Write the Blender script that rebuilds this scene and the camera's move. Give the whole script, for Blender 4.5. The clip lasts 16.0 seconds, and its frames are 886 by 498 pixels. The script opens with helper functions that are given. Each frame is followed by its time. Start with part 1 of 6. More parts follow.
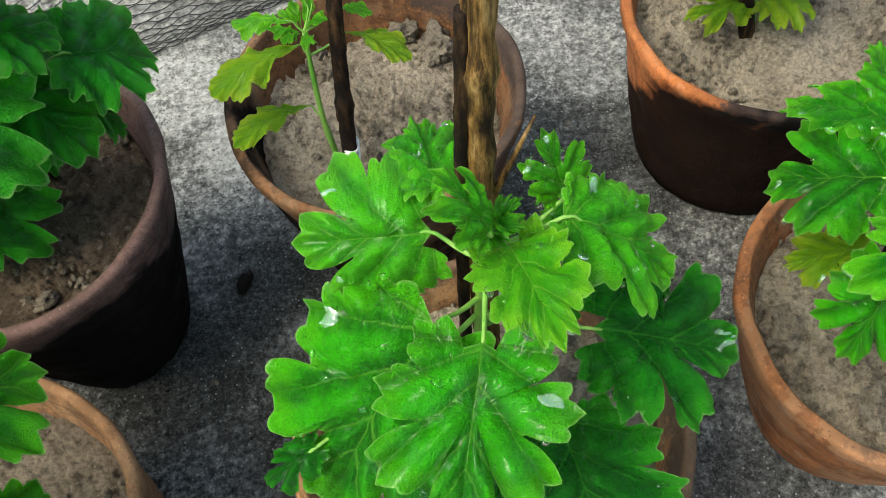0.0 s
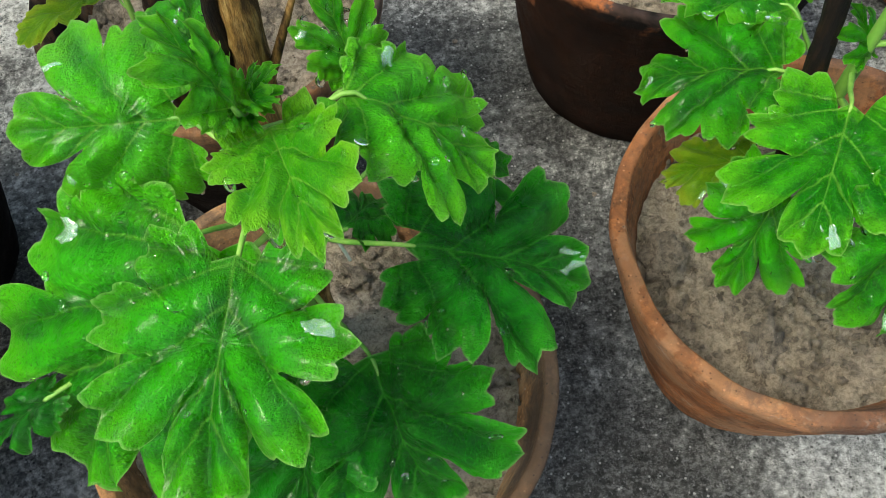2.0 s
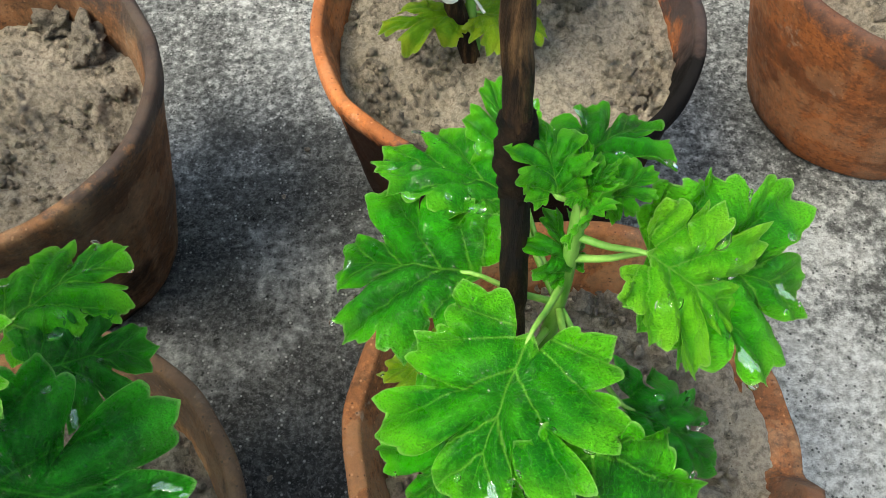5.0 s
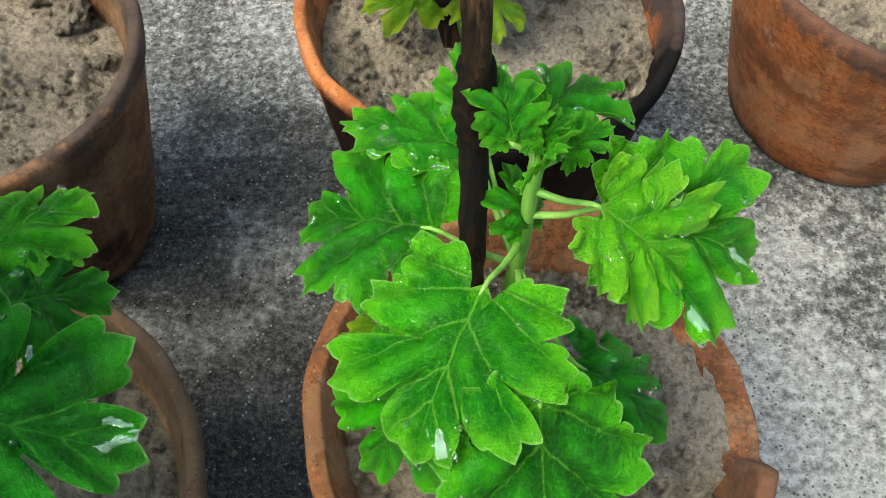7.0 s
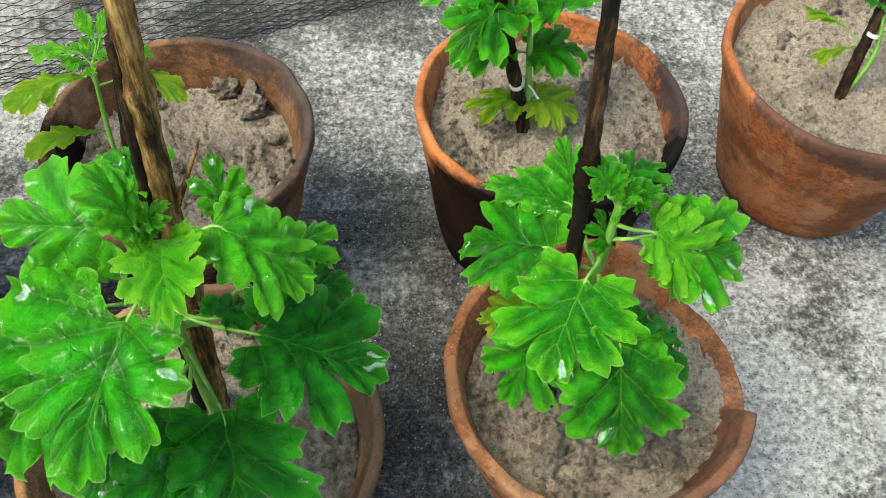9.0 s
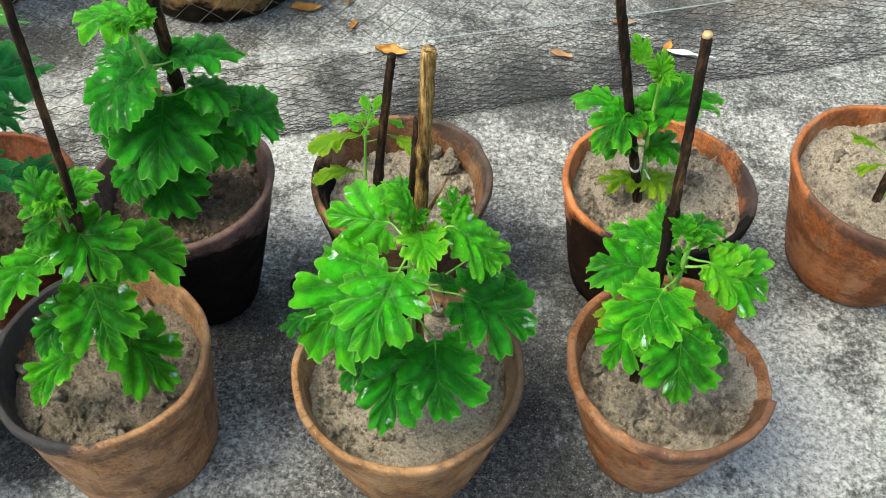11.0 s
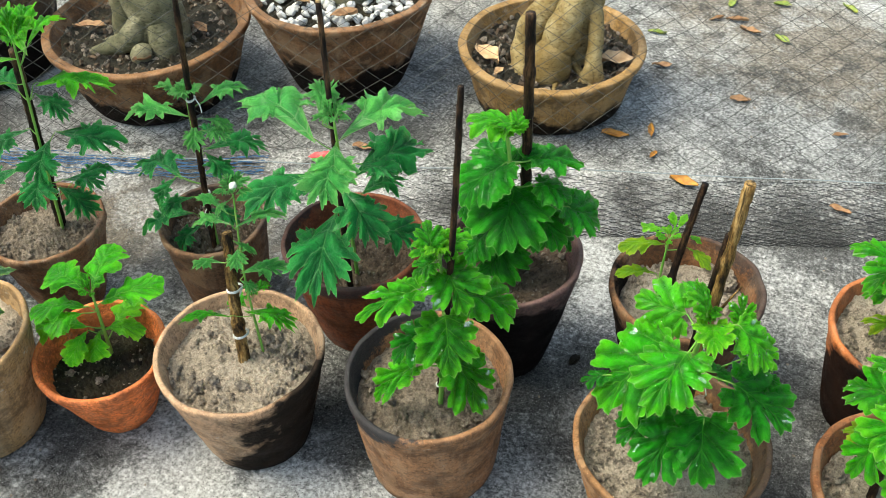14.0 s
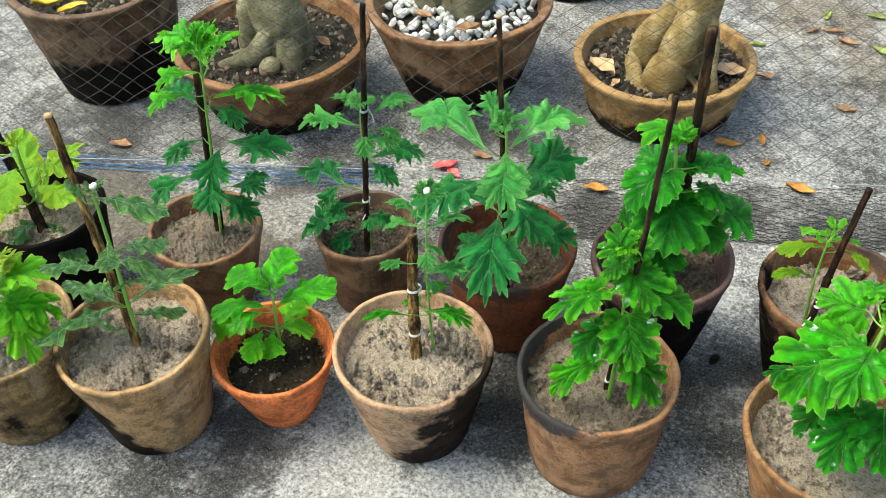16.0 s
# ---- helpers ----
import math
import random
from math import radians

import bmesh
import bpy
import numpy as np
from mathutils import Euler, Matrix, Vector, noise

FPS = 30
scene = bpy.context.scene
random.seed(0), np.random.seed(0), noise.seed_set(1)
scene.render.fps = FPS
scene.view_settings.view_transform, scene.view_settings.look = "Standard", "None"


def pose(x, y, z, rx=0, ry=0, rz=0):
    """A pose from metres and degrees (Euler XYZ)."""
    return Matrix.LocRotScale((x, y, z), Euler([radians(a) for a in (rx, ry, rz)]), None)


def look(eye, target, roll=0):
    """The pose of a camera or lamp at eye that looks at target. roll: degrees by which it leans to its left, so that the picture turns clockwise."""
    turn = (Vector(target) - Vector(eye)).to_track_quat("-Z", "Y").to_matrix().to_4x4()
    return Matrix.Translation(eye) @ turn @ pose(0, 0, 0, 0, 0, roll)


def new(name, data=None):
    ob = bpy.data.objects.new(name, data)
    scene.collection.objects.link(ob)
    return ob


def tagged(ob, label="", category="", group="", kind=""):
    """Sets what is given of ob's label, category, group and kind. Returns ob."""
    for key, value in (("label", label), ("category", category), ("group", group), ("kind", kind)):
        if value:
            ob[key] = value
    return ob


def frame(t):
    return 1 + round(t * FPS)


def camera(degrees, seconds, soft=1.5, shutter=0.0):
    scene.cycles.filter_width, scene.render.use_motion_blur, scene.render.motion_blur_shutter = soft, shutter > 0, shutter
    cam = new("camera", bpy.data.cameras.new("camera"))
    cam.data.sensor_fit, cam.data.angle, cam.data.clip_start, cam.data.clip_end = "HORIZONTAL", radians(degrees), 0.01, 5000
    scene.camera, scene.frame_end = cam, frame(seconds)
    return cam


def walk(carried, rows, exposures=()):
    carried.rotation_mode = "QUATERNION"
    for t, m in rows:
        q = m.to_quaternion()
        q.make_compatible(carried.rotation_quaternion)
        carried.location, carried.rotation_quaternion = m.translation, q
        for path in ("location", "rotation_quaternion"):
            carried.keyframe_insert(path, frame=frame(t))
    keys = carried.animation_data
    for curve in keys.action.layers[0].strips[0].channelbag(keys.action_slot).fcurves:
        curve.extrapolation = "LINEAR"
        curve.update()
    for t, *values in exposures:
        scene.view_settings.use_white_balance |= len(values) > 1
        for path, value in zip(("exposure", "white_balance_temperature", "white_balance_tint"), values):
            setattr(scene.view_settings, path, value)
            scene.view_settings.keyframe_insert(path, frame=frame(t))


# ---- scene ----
cam = camera(50.0, 16.0, soft=0.5)
PATH = [
    (0, (0.1047, 0.1513, 0.7934), (0.1051, 1.1090, -0.9624), -7.67),
    (0.5, (0.1112, 0.1604, 0.7530), (0.1027, 1.1222, -1.0005), -5.24),
    (1, (0.1193, 0.1581, 0.7238), (0.1104, 1.0799, -1.0511), -4.54),
    (1.5, (0.1399, 0.1580, 0.7050), (0.1741, 1.0423, -1.0886), -4.20),
    (2, (0.1730, 0.1635, 0.6952), (0.2607, 1.0400, -1.1004), -2.75),
    (2.5, (0.2125, 0.1763, 0.6811), (0.2859, 1.0697, -1.1068), -4.04),
    (3, (0.2458, 0.1903, 0.6706), (0.3483, 1.1018, -1.1067), -1.94),
    (3.5, (0.2669, 0.2004, 0.6633), (0.3399, 1.1040, -1.1194), -2.79),
    (4, (0.2934, 0.2077, 0.6573), (0.3577, 1.1214, -1.1207), -2.34),
    (4.5, (0.3193, 0.2191, 0.6580), (0.3601, 1.1322, -1.1209), -3.45),
    (5, (0.3428, 0.2401, 0.6565), (0.3773, 1.2141, -1.0899), -1.57),
    (5.2, (0.3470, 0.2440, 0.6610), (0.3870, 1.2300, -1.0780), -1.0),
    (7.3, (0.3540, 0.2110, 0.6470), (0.4080, 1.2200, -1.0790), 1.8),
    (7.5, (0.3490, 0.2079, 0.6563), (0.4043, 1.2199, -1.0678), 1.31),
    (8, (0.3308, 0.1837, 0.6818), (0.4261, 1.2386, -1.0146), 2.14),
    (8.5, (0.2993, 0.1363, 0.7330), (0.4204, 1.2241, -0.9409), 4.04),
    (9, (0.2591, 0.0608, 0.8425), (0.3577, 1.1845, -0.8091), 4.06),
    (9.2, (0.2445, 0.0303, 0.8894), (0.3519, 1.1736, -0.7480), 4.81),
    (11.3, (0.2125, -0.2592, 1.1363), (0.0195, 1.0169, -0.3916), 1.46),
    (11.5, (0.2028, -0.2856, 1.1542), (-0.0215, 1.0127, -0.3505), 1.92),
    (12, (0.2001, -0.3293, 1.1839), (-0.1630, 0.9762, -0.2871), -0.36),
    (12.5, (0.1900, -0.3628, 1.2078), (-0.2322, 0.9342, -0.2549), -0.59),
    (13, (0.1852, -0.3885, 1.2316), (-0.2989, 0.9230, -0.1987), -0.56),
    (13.5, (0.1861, -0.4188, 1.2581), (-0.4168, 0.8930, -0.1261), -2.33),
    (14, (0.1807, -0.4469, 1.2702), (-0.4602, 0.8450, -0.1155), -2.31),
    (14.5, (0.1562, -0.4674, 1.2823), (-0.4784, 0.8341, -0.0974), -2.11),
    (15, (0.0969, -0.5087, 1.2978), (-0.5586, 0.8182, -0.0474), -1.68),
    (15.5, (0.0340, -0.5589, 1.3099), (-0.6429, 0.7631, -0.0297), -2.32),
    (16, (0.0000, -0.6000, 1.3181), (-0.6775, 0.6935, -0.0486), -3.16),
]
walk(cam, [(t, look(eye, target, roll)) for t, eye, target, roll in PATH], exposures=((0.0, 1.06), (1.5, 1.0), (2.0, 1.08), (2.7, 1.26), (3.5, 1.3), (9.0, 1.26), (11.5, 1.26), (14.0, 1.28), (16.0, 1.27)))
from mathutils.bvhtree import BVHTree


# ---- light ----
world = bpy.data.worlds.new("sky")
scene.world = world
world.use_nodes = True
_n, _l = world.node_tree.nodes, world.node_tree.links
_sky = _n.new("ShaderNodeTexSky")
_sky.sky_type, _sky.sun_disc = "NISHITA", False
_sky.sun_elevation, _sky.sun_rotation = radians(60), radians(-110)
_sky.air_density, _sky.dust_density, _sky.ozone_density = 1.0, 4.0, 1.0
_l.new(_sky.outputs[0], _n["Background"].inputs[0])
_n["Background"].inputs[1].default_value = 0.15
_sun = new("sun", bpy.data.lights.new("sun", "SUN"))
_sun.data.energy, _sun.data.angle, _sun.data.color = 1.5, radians(32), (1.0, 0.94, 0.86)
_sun.matrix_world = look((-4.0, -1.5, 7.4), (0, 0, 0))
scene.view_settings.use_white_balance = True
scene.view_settings.white_balance_temperature, scene.view_settings.white_balance_tint = 6950, -4


# ---- materials ----
class Tree:
    """Short hand for a material's nodes."""

    def __init__(self, name, rough=0.7, spec=0.4):
        self.mat = bpy.data.materials.new(name)
        self.mat.use_nodes = True
        self.n, self.l = self.mat.node_tree.nodes, self.mat.node_tree.links
        self.b = self.n["Principled BSDF"]
        self.b.inputs["Roughness"].default_value = rough
        self.b.inputs["Specular IOR Level"].default_value = spec

    def put(self, socket, value):
        if isinstance(value, bpy.types.NodeSocket):
            self.l.new(value, socket)
        else:
            socket.default_value = value

    def coord(self, kind="Object"):
        return self.n.new("ShaderNodeTexCoord").outputs[kind]

    def noise(self, vec, scale, detail=4.0, rough=0.55, out=0):
        k = self.n.new("ShaderNodeTexNoise")
        self.l.new(vec, k.inputs["Vector"])
        k.inputs["Scale"].default_value, k.inputs["Detail"].default_value, k.inputs["Roughness"].default_value = scale, detail, rough
        return k.outputs[out]

    def voronoi(self, vec, scale, feature="F1", out="Distance"):
        k = self.n.new("ShaderNodeTexVoronoi")
        k.feature = feature
        self.l.new(vec, k.inputs["Vector"])
        k.inputs["Scale"].default_value = scale
        return k.outputs[out]

    def ramp(self, fac, *stops):
        k = self.n.new("ShaderNodeValToRGB")
        self.l.new(fac, k.inputs[0])
        e = k.color_ramp.elements
        while len(e) < len(stops):
            e.new(0.5)
        for q, (at, c) in zip(e, stops):
            q.position = at
            q.color = (c, c, c, 1) if isinstance(c, (int, float)) else (*c, 1)
        return k.outputs[0]

    def mix(self, fac, a, b, blend="MIX"):
        k = self.n.new("ShaderNodeMix")
        k.data_type, k.blend_type = "RGBA", blend
        self.put(k.inputs[0], fac)
        self.put(k.inputs[6], (*a, 1) if isinstance(a, tuple) else a)
        self.put(k.inputs[7], (*b, 1) if isinstance(b, tuple) else b)
        return k.outputs[2]

    def math(self, op, a, b=0.0, c=0.0, clamp=False):
        k = self.n.new("ShaderNodeMath")
        k.operation, k.use_clamp = op, clamp
        for s, v in zip(k.inputs, (a, b, c)):
            self.put(s, v)
        return k.outputs[0]

    def xyz(self, vec):
        k = self.n.new("ShaderNodeSeparateXYZ")
        self.l.new(vec, k.inputs[0])
        return k.outputs

    def moved(self, vec, loc=(0, 0, 0), scale=(1, 1, 1), rot=(0, 0, 0)):
        k = self.n.new("ShaderNodeMapping")
        self.l.new(vec, k.inputs[0])
        k.inputs[1].default_value, k.inputs[2].default_value, k.inputs[3].default_value = loc, rot, scale
        return k.outputs[0]

    def rand(self):
        return self.n.new("ShaderNodeObjectInfo").outputs["Random"]

    def bump(self, height, strength=0.4, distance=0.003):
        k = self.n.new("ShaderNodeBump")
        k.inputs["Strength"].default_value, k.inputs["Distance"].default_value = strength, distance
        self.l.new(height, k.inputs["Height"])
        self.l.new(k.outputs[0], self.b.inputs["Normal"])

    def done(self, color, rough=None):
        self.put(self.b.inputs["Base Color"], (*color, 1) if isinstance(color, tuple) else color)
        if rough is not None:
            self.put(self.b.inputs["Roughness"], rough)
        return self.mat


def concrete():
    m = Tree("weathered_concrete", 0.75, 0.3)
    p = m.coord()
    big = m.noise(p, 3.2, 6, 0.6)
    mid = m.noise(m.moved(p, (3, 1, 0)), 30, 9, 0.85)
    base = m.ramp(mid, (0.34, (0.19, 0.188, 0.184)), (0.5, (0.32, 0.316, 0.308)), (0.66, (0.46, 0.455, 0.445)))
    agg = m.n.new("ShaderNodeSeparateColor")
    m.l.new(m.voronoi(p, 280, out="Color"), agg.inputs[0])
    base = m.mix(0.6, base, m.ramp(agg.outputs[0], (0.0, 0.16), (0.5, 0.5), (1.0, 0.84)), "OVERLAY")
    grain = m.noise(p, 260, 5, 0.75)
    base = m.mix(m.ramp(grain, (0.40, 0.6), (0.49, 0.0)), base, (0.03, 0.03, 0.029))
    base = m.mix(0.6, base, m.ramp(m.noise(m.moved(p, (2, 7, 0)), 210, 3, 0.6), (0.36, 0.08), (0.5, 0.5), (0.64, 0.95)), "OVERLAY")
    base = m.mix(m.ramp(m.noise(m.moved(p, (9, 4, 0)), 170, 5, 0.75), (0.53, 0.0), (0.62, 0.85)), base, (0.5, 0.495, 0.485))
    base = m.mix(0.4, base, m.ramp(m.noise(m.moved(p, (4, 9, 0)), 11, 9, 0.78), (0.36, 0.1), (0.5, 0.5), (0.64, 0.92)), "OVERLAY")
    x, y, _ = m.xyz(p)

    def near(spots):
        got = None
        for cx, cy, r in spots:
            d = m.math("SQRT", m.math("ADD", m.math("POWER", m.math("SUBTRACT", x, cx), 2.0), m.math("POWER", m.math("SUBTRACT", y, cy), 2.0)))
            w = m.math("SUBTRACT", 1.0, m.math("DIVIDE", d, r), clamp=True)
            got = w if got is None else m.math("MAXIMUM", got, w)
        return got

    # pale lime bloom
    bloom = m.math("ADD", m.noise(m.moved(p, (1.7, 5.1, 0)), 2.6, 6, 0.65), m.math("MULTIPLY", near(((-0.16, 0.82, 0.07), (-0.55, 0.08, 0.22), (-0.36, 0.17, 0.16), (-0.99, 0.60, 0.12), (-0.87, 0.40, 0.06), (-0.09, 0.73, 0.05), (0.64, 0.44, 0.2), (-1.25, 0.72, 0.22), (-0.70, 0.86, 0.2), (-0.25, 0.95, 0.16))), 0.6))
    lime = m.math("MULTIPLY", m.ramp(bloom, (0.5, 0.0), (0.66, 1.0)), m.ramp(m.noise(p, 130, 8, 0.85), (0.38, 0.0), (0.54, 0.9)))
    base = m.mix(lime, base, (0.72, 0.715, 0.70))
    # dark algae in patches, water run from the pots, and pot shadows painted beside them
    wet = near(((0.19, 0.60, 0.17), (0.28, 0.63, 0.14), (0.25, 0.48, 0.24), (0.30, 0.26, 0.22), (-0.14, 0.50, 0.13), (-0.36, 0.40, 0.16), (-0.80, -0.02, 0.16), (-0.85, 0.52, 0.16), (0.08, 0.17, 0.12), (-0.76, 0.08, 0.12), (-1.05, 0.52, 0.22), (-0.80, 0.60, 0.22), (-1.35, 0.75, 0.16), (-0.60, 0.74, 0.16), (-0.41, 0.88, 0.12), (-1.0, 0.18, 0.12), (-0.84, 0.13, 0.1), (-0.38, 0.30, 0.13), (-0.04, 0.43, 0.10), (-1.58, 0.68, 0.26), (-1.25, 0.60, 0.2), (-1.0, 0.74, 0.2), (-0.72, 0.98, 0.2), (-1.40, 0.50, 0.24), (-1.22, 0.44, 0.2), (-1.03, 0.58, 0.2), (-0.84, 0.60, 0.2), (-0.58, 0.56, 0.14), (-0.82, 0.72, 0.16), (-0.05, 0.55, 0.14), (0.01, 0.46, 0.12), (0.03, 1.0, 0.16), (0.22, 1.05, 0.16), (0.42, 1.12, 0.16), (-0.12, 0.98, 0.14), (0.50, 1.30, 0.14)))
    stain_and_shade = m.math("ADD", m.math("MULTIPLY", wet, 0.72), m.math("MULTIPLY", big, 0.7))
    stain_and_shade = m.math("ADD", stain_and_shade, m.math("MULTIPLY", m.math("SUBTRACT", m.noise(p, 70, 8, 0.8), 0.5), 1.5))
    stain_and_shade = m.ramp(stain_and_shade, (0.47, 0.0), (0.78, 0.9))
    base = m.mix(m.math("MULTIPLY", stain_and_shade, m.ramp(m.noise(m.moved(p, (5, 5, 0)), 200, 5, 0.8), (0.48, 1.0), (0.66, 0.55))), base, (0.020, 0.0185, 0.017))
    base = m.mix(m.ramp(m.noise(m.moved(p, (8, 1, 0)), 120, 7, 0.85), (0.52, 0.0), (0.59, 0.75)), base, m.mix(0.7, base, (0.24, 0.24, 0.238)))
    base = m.mix(m.ramp(m.noise(m.moved(p, (1, 8, 0)), 150, 7, 0.85), (0.38, 0.5), (0.46, 0.0)), base, (0.016, 0.016, 0.017))
    earth = m.math("ADD", m.math("MULTIPLY", near(((0.12, 1.72, 0.4), (0.40, 1.62, 0.34), (0.62, 1.5, 0.3), (-0.1, 1.85, 0.3), (-1.05, 0.55, 0.2), (-1.35, 0.48, 0.25), (-0.84, 0.66, 0.18), (-0.62, 0.6, 0.14))), 1.4), m.math("MULTIPLY", m.math("SUBTRACT", m.noise(p, 12, 7, 0.7), 0.55), 2.0))
    base = m.mix(m.ramp(earth, (0.15, 0.0), (0.8, 0.75)), base, (0.21, 0.17, 0.125))
    base = m.mix(0.5, base, m.ramp(m.noise(m.moved(p, (7, 2, 0)), 24, 12, 0.88), (0.40, 0.06), (0.5, 0.5), (0.60, 0.94)), "OVERLAY")
    crust = m.math("ADD", m.noise(m.moved(p, (2, 11, 0)), 7, 10, 0.72), m.math("MULTIPLY", m.math("SUBTRACT", bloom, 0.5), 0.35))
    base = m.mix(m.math("MULTIPLY", m.ramp(crust, (0.54, 0.0), (0.60, 0.7)), m.ramp(m.noise(m.moved(p, (4, 1, 0)), 90, 6, 0.8), (0.40, 0.1), (0.55, 1.0))), base, (0.56, 0.555, 0.55))
    base = m.mix(m.math("MULTIPLY", m.ramp(m.noise(m.moved(p, (13, 5, 0)), 8, 10, 0.72), (0.53, 0.0), (0.59, 0.85)), m.ramp(m.noise(m.moved(p, (6, 9, 0)), 110, 6, 0.8), (0.42, 0.3), (0.55, 1.0))), base, (0.05, 0.049, 0.046))
    base = m.mix(0.5, base, m.ramp(m.noise(m.moved(p, (2, 4, 0)), 130, 4, 0.65), (0.38, 0.04), (0.5, 0.5), (0.61, 1.0)), "OVERLAY")
    base = m.mix(m.math("MULTIPLY", stain_and_shade, m.ramp(m.noise(m.moved(p, (7, 7, 0)), 330, 4, 0.75), (0.53, 0.0), (0.60, 0.85))), base, (0.26, 0.26, 0.265))
    base = m.mix(m.ramp(m.voronoi(m.moved(p, (3, 8, 0)), 170), (0.12, 0.8), (0.20, 0.0)), base, (0.02, 0.02, 0.02))
    base = m.mix(m.ramp(m.voronoi(m.moved(p, (9, 2, 0)), 140), (0.10, 0.85), (0.17, 0.0)), base, (0.62, 0.61, 0.60))
    h = m.math("ADD", m.math("MULTIPLY", m.noise(p, 110, 8, 0.8), 1.2), m.math("MULTIPLY", grain, 0.7))
    m.bump(h, 1.0, 0.008)
    return m.done(base, m.math("SUBTRACT", m.ramp(m.noise(p, 30, 4, 0.6), (0.35, 0.55), (0.65, 0.85)), m.math("MULTIPLY", stain_and_shade, 0.32)))


def terracotta(name, color, soot_shade=0.0, soot_dir=(0, 0), soot_shade_low=0.0, pale=0.25, lip_soot=0.0, lip_dir=(-0.6, 0.0), seed=0.0, top=0.2):
    """Fired clay with wheel lines, lime bloom, and kiln-black that covers a part of the wall; on the ochre bowl this
    black paints in shade.
    """
    m = Tree(name, 0.72, 0.35)
    p = m.coord()
    q = m.moved(p, (seed, seed * 0.7, 0))
    x, y, z = m.xyz(p)
    c = Vector((color[0] * 0.95, color[1] * 0.91, color[2] * 0.76))
    lo, hi = tuple(c * 0.4), tuple(c * 1.4)
    base = m.ramp(m.noise(m.moved(q, scale=(1, 1, 2.2)), 13, 7, 0.7), (0.32, lo), (0.5, tuple(c)), (0.72, hi))
    base = m.mix(m.ramp(m.noise(q, 190, 4, 0.75), (0.38, 0.75), (0.53, 0.0)), base, tuple(c * 0.28))
    base = m.mix(m.ramp(m.noise(m.moved(q, (1, 4, 2)), 240, 4, 0.75), (0.54, 0.0), (0.64, 0.5)), base, tuple(c * 1.7))
    streak = m.noise(m.moved(q, scale=(3, 3, 0.35)), 9, 5, 0.7)
    base = m.mix(m.ramp(streak, (0.48, 0.0), (0.62, pale * 0.8)), base, (0.50, 0.38, 0.26))
    base = m.mix(m.ramp(m.noise(m.moved(q, (6, 2, 0), (5, 5, 0.5)), 11, 5, 0.7), (0.52, 0.0), (0.6, 0.45)), base, tuple(c * 0.3))
    chalk = m.math("MULTIPLY", m.ramp(m.noise(q, 30, 5, 0.7), (0.6, 0.0), (0.68, 1.0)), m.ramp(m.noise(q, 150, 3, 0.6), (0.5, 0.0), (0.56, 0.8)))
    base = m.mix(m.math("MULTIPLY", chalk, min(1.0, pale * 2)), base, (0.6, 0.55, 0.48))
    blot = m.noise(m.moved(q, (3, 5, 1), (1, 1, 1.6)), 16, 6, 0.65)
    base = m.mix(m.ramp(blot, (0.5, 0.0), (0.6, 0.7)), base, tuple(c * 0.3))
    flake = m.ramp(m.noise(m.moved(q, (8, 8, 2)), 15, 6, 0.6), (0.555, 0.0), (0.575, min(1.0, pale * 1.6)))
    base = m.mix(flake, base, tuple(Vector((0.30, 0.22, 0.14)) * 0.6 + c * 0.7))
    worn = m.math("ADD", m.math("MULTIPLY", m.math("SUBTRACT", z, top - 0.010), 90.0), m.math("MULTIPLY", m.math("SUBTRACT", m.noise(q, 40, 4, 0.7), 0.5), 2.2))
    base = m.mix(m.ramp(worn, (0.35, 0.0), (0.9, 0.3)), base, tuple(c * 1.25 + Vector((0.04, 0.025, 0.015))))
    dots = m.voronoi(m.moved(q, (2, 6, 3)), 230)
    base = m.mix(m.ramp(dots, (0.10, 0.75), (0.17, 0.0)), base, tuple(c * 0.2))
    base = m.mix(m.ramp(m.voronoi(m.moved(q, (7, 1, 5)), 170), (0.08, 0.6), (0.14, 0.0)), base, tuple(c * 1.5 + Vector((0.1, 0.09, 0.07))))
    if lip_soot:
        edge = m.math("ADD", m.math("MULTIPLY", m.math("SUBTRACT", z, top - 0.03), 22.0), m.math("MULTIPLY", m.math("SUBTRACT", m.noise(q, 18, 8, 0.8), 0.5), 2.4))
        edge = m.math("ADD", edge, m.math("ADD", m.math("MULTIPLY", x, lip_dir[0] * 9), m.math("MULTIPLY", y, lip_dir[1] * 9)))
        base = m.mix(m.ramp(edge, (0.6, 0.0), (0.8, lip_soot)), base, m.mix(m.noise(q, 80, 4), (0.008, 0.008, 0.010), (0.035, 0.035, 0.04)))
    if soot_shade:
        # black over one side or the base: kiln-black, or the ochre bowl's painted shade
        side = m.math("ADD", m.math("MULTIPLY", x, soot_dir[0] * 5), m.math("MULTIPLY", y, soot_dir[1] * 5))
        low = m.math("MULTIPLY", m.math("SUBTRACT", top * 0.5, z), soot_shade_low * 6)
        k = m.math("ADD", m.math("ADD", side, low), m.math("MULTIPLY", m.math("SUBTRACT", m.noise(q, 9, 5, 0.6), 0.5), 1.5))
        k = m.ramp(m.math("ADD", k, soot_shade), (0.47, 0.0), (0.62, 0.96))
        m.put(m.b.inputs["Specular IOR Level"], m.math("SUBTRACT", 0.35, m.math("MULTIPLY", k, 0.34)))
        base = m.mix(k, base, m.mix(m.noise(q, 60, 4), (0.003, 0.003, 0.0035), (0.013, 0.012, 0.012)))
    rings = m.noise(m.moved(q, scale=(0.6, 0.6, 22)), 9, 4, 0.6)
    m.bump(m.math("ADD", m.math("MULTIPLY", m.noise(q, 150, 7, 0.8), 2.0), m.math("MULTIPLY", rings, 0.9)), 0.6, 0.0025)
    return m.done(base, m.ramp(m.noise(q, 25, 4), (0.35, 0.5), (0.65, 0.82)))


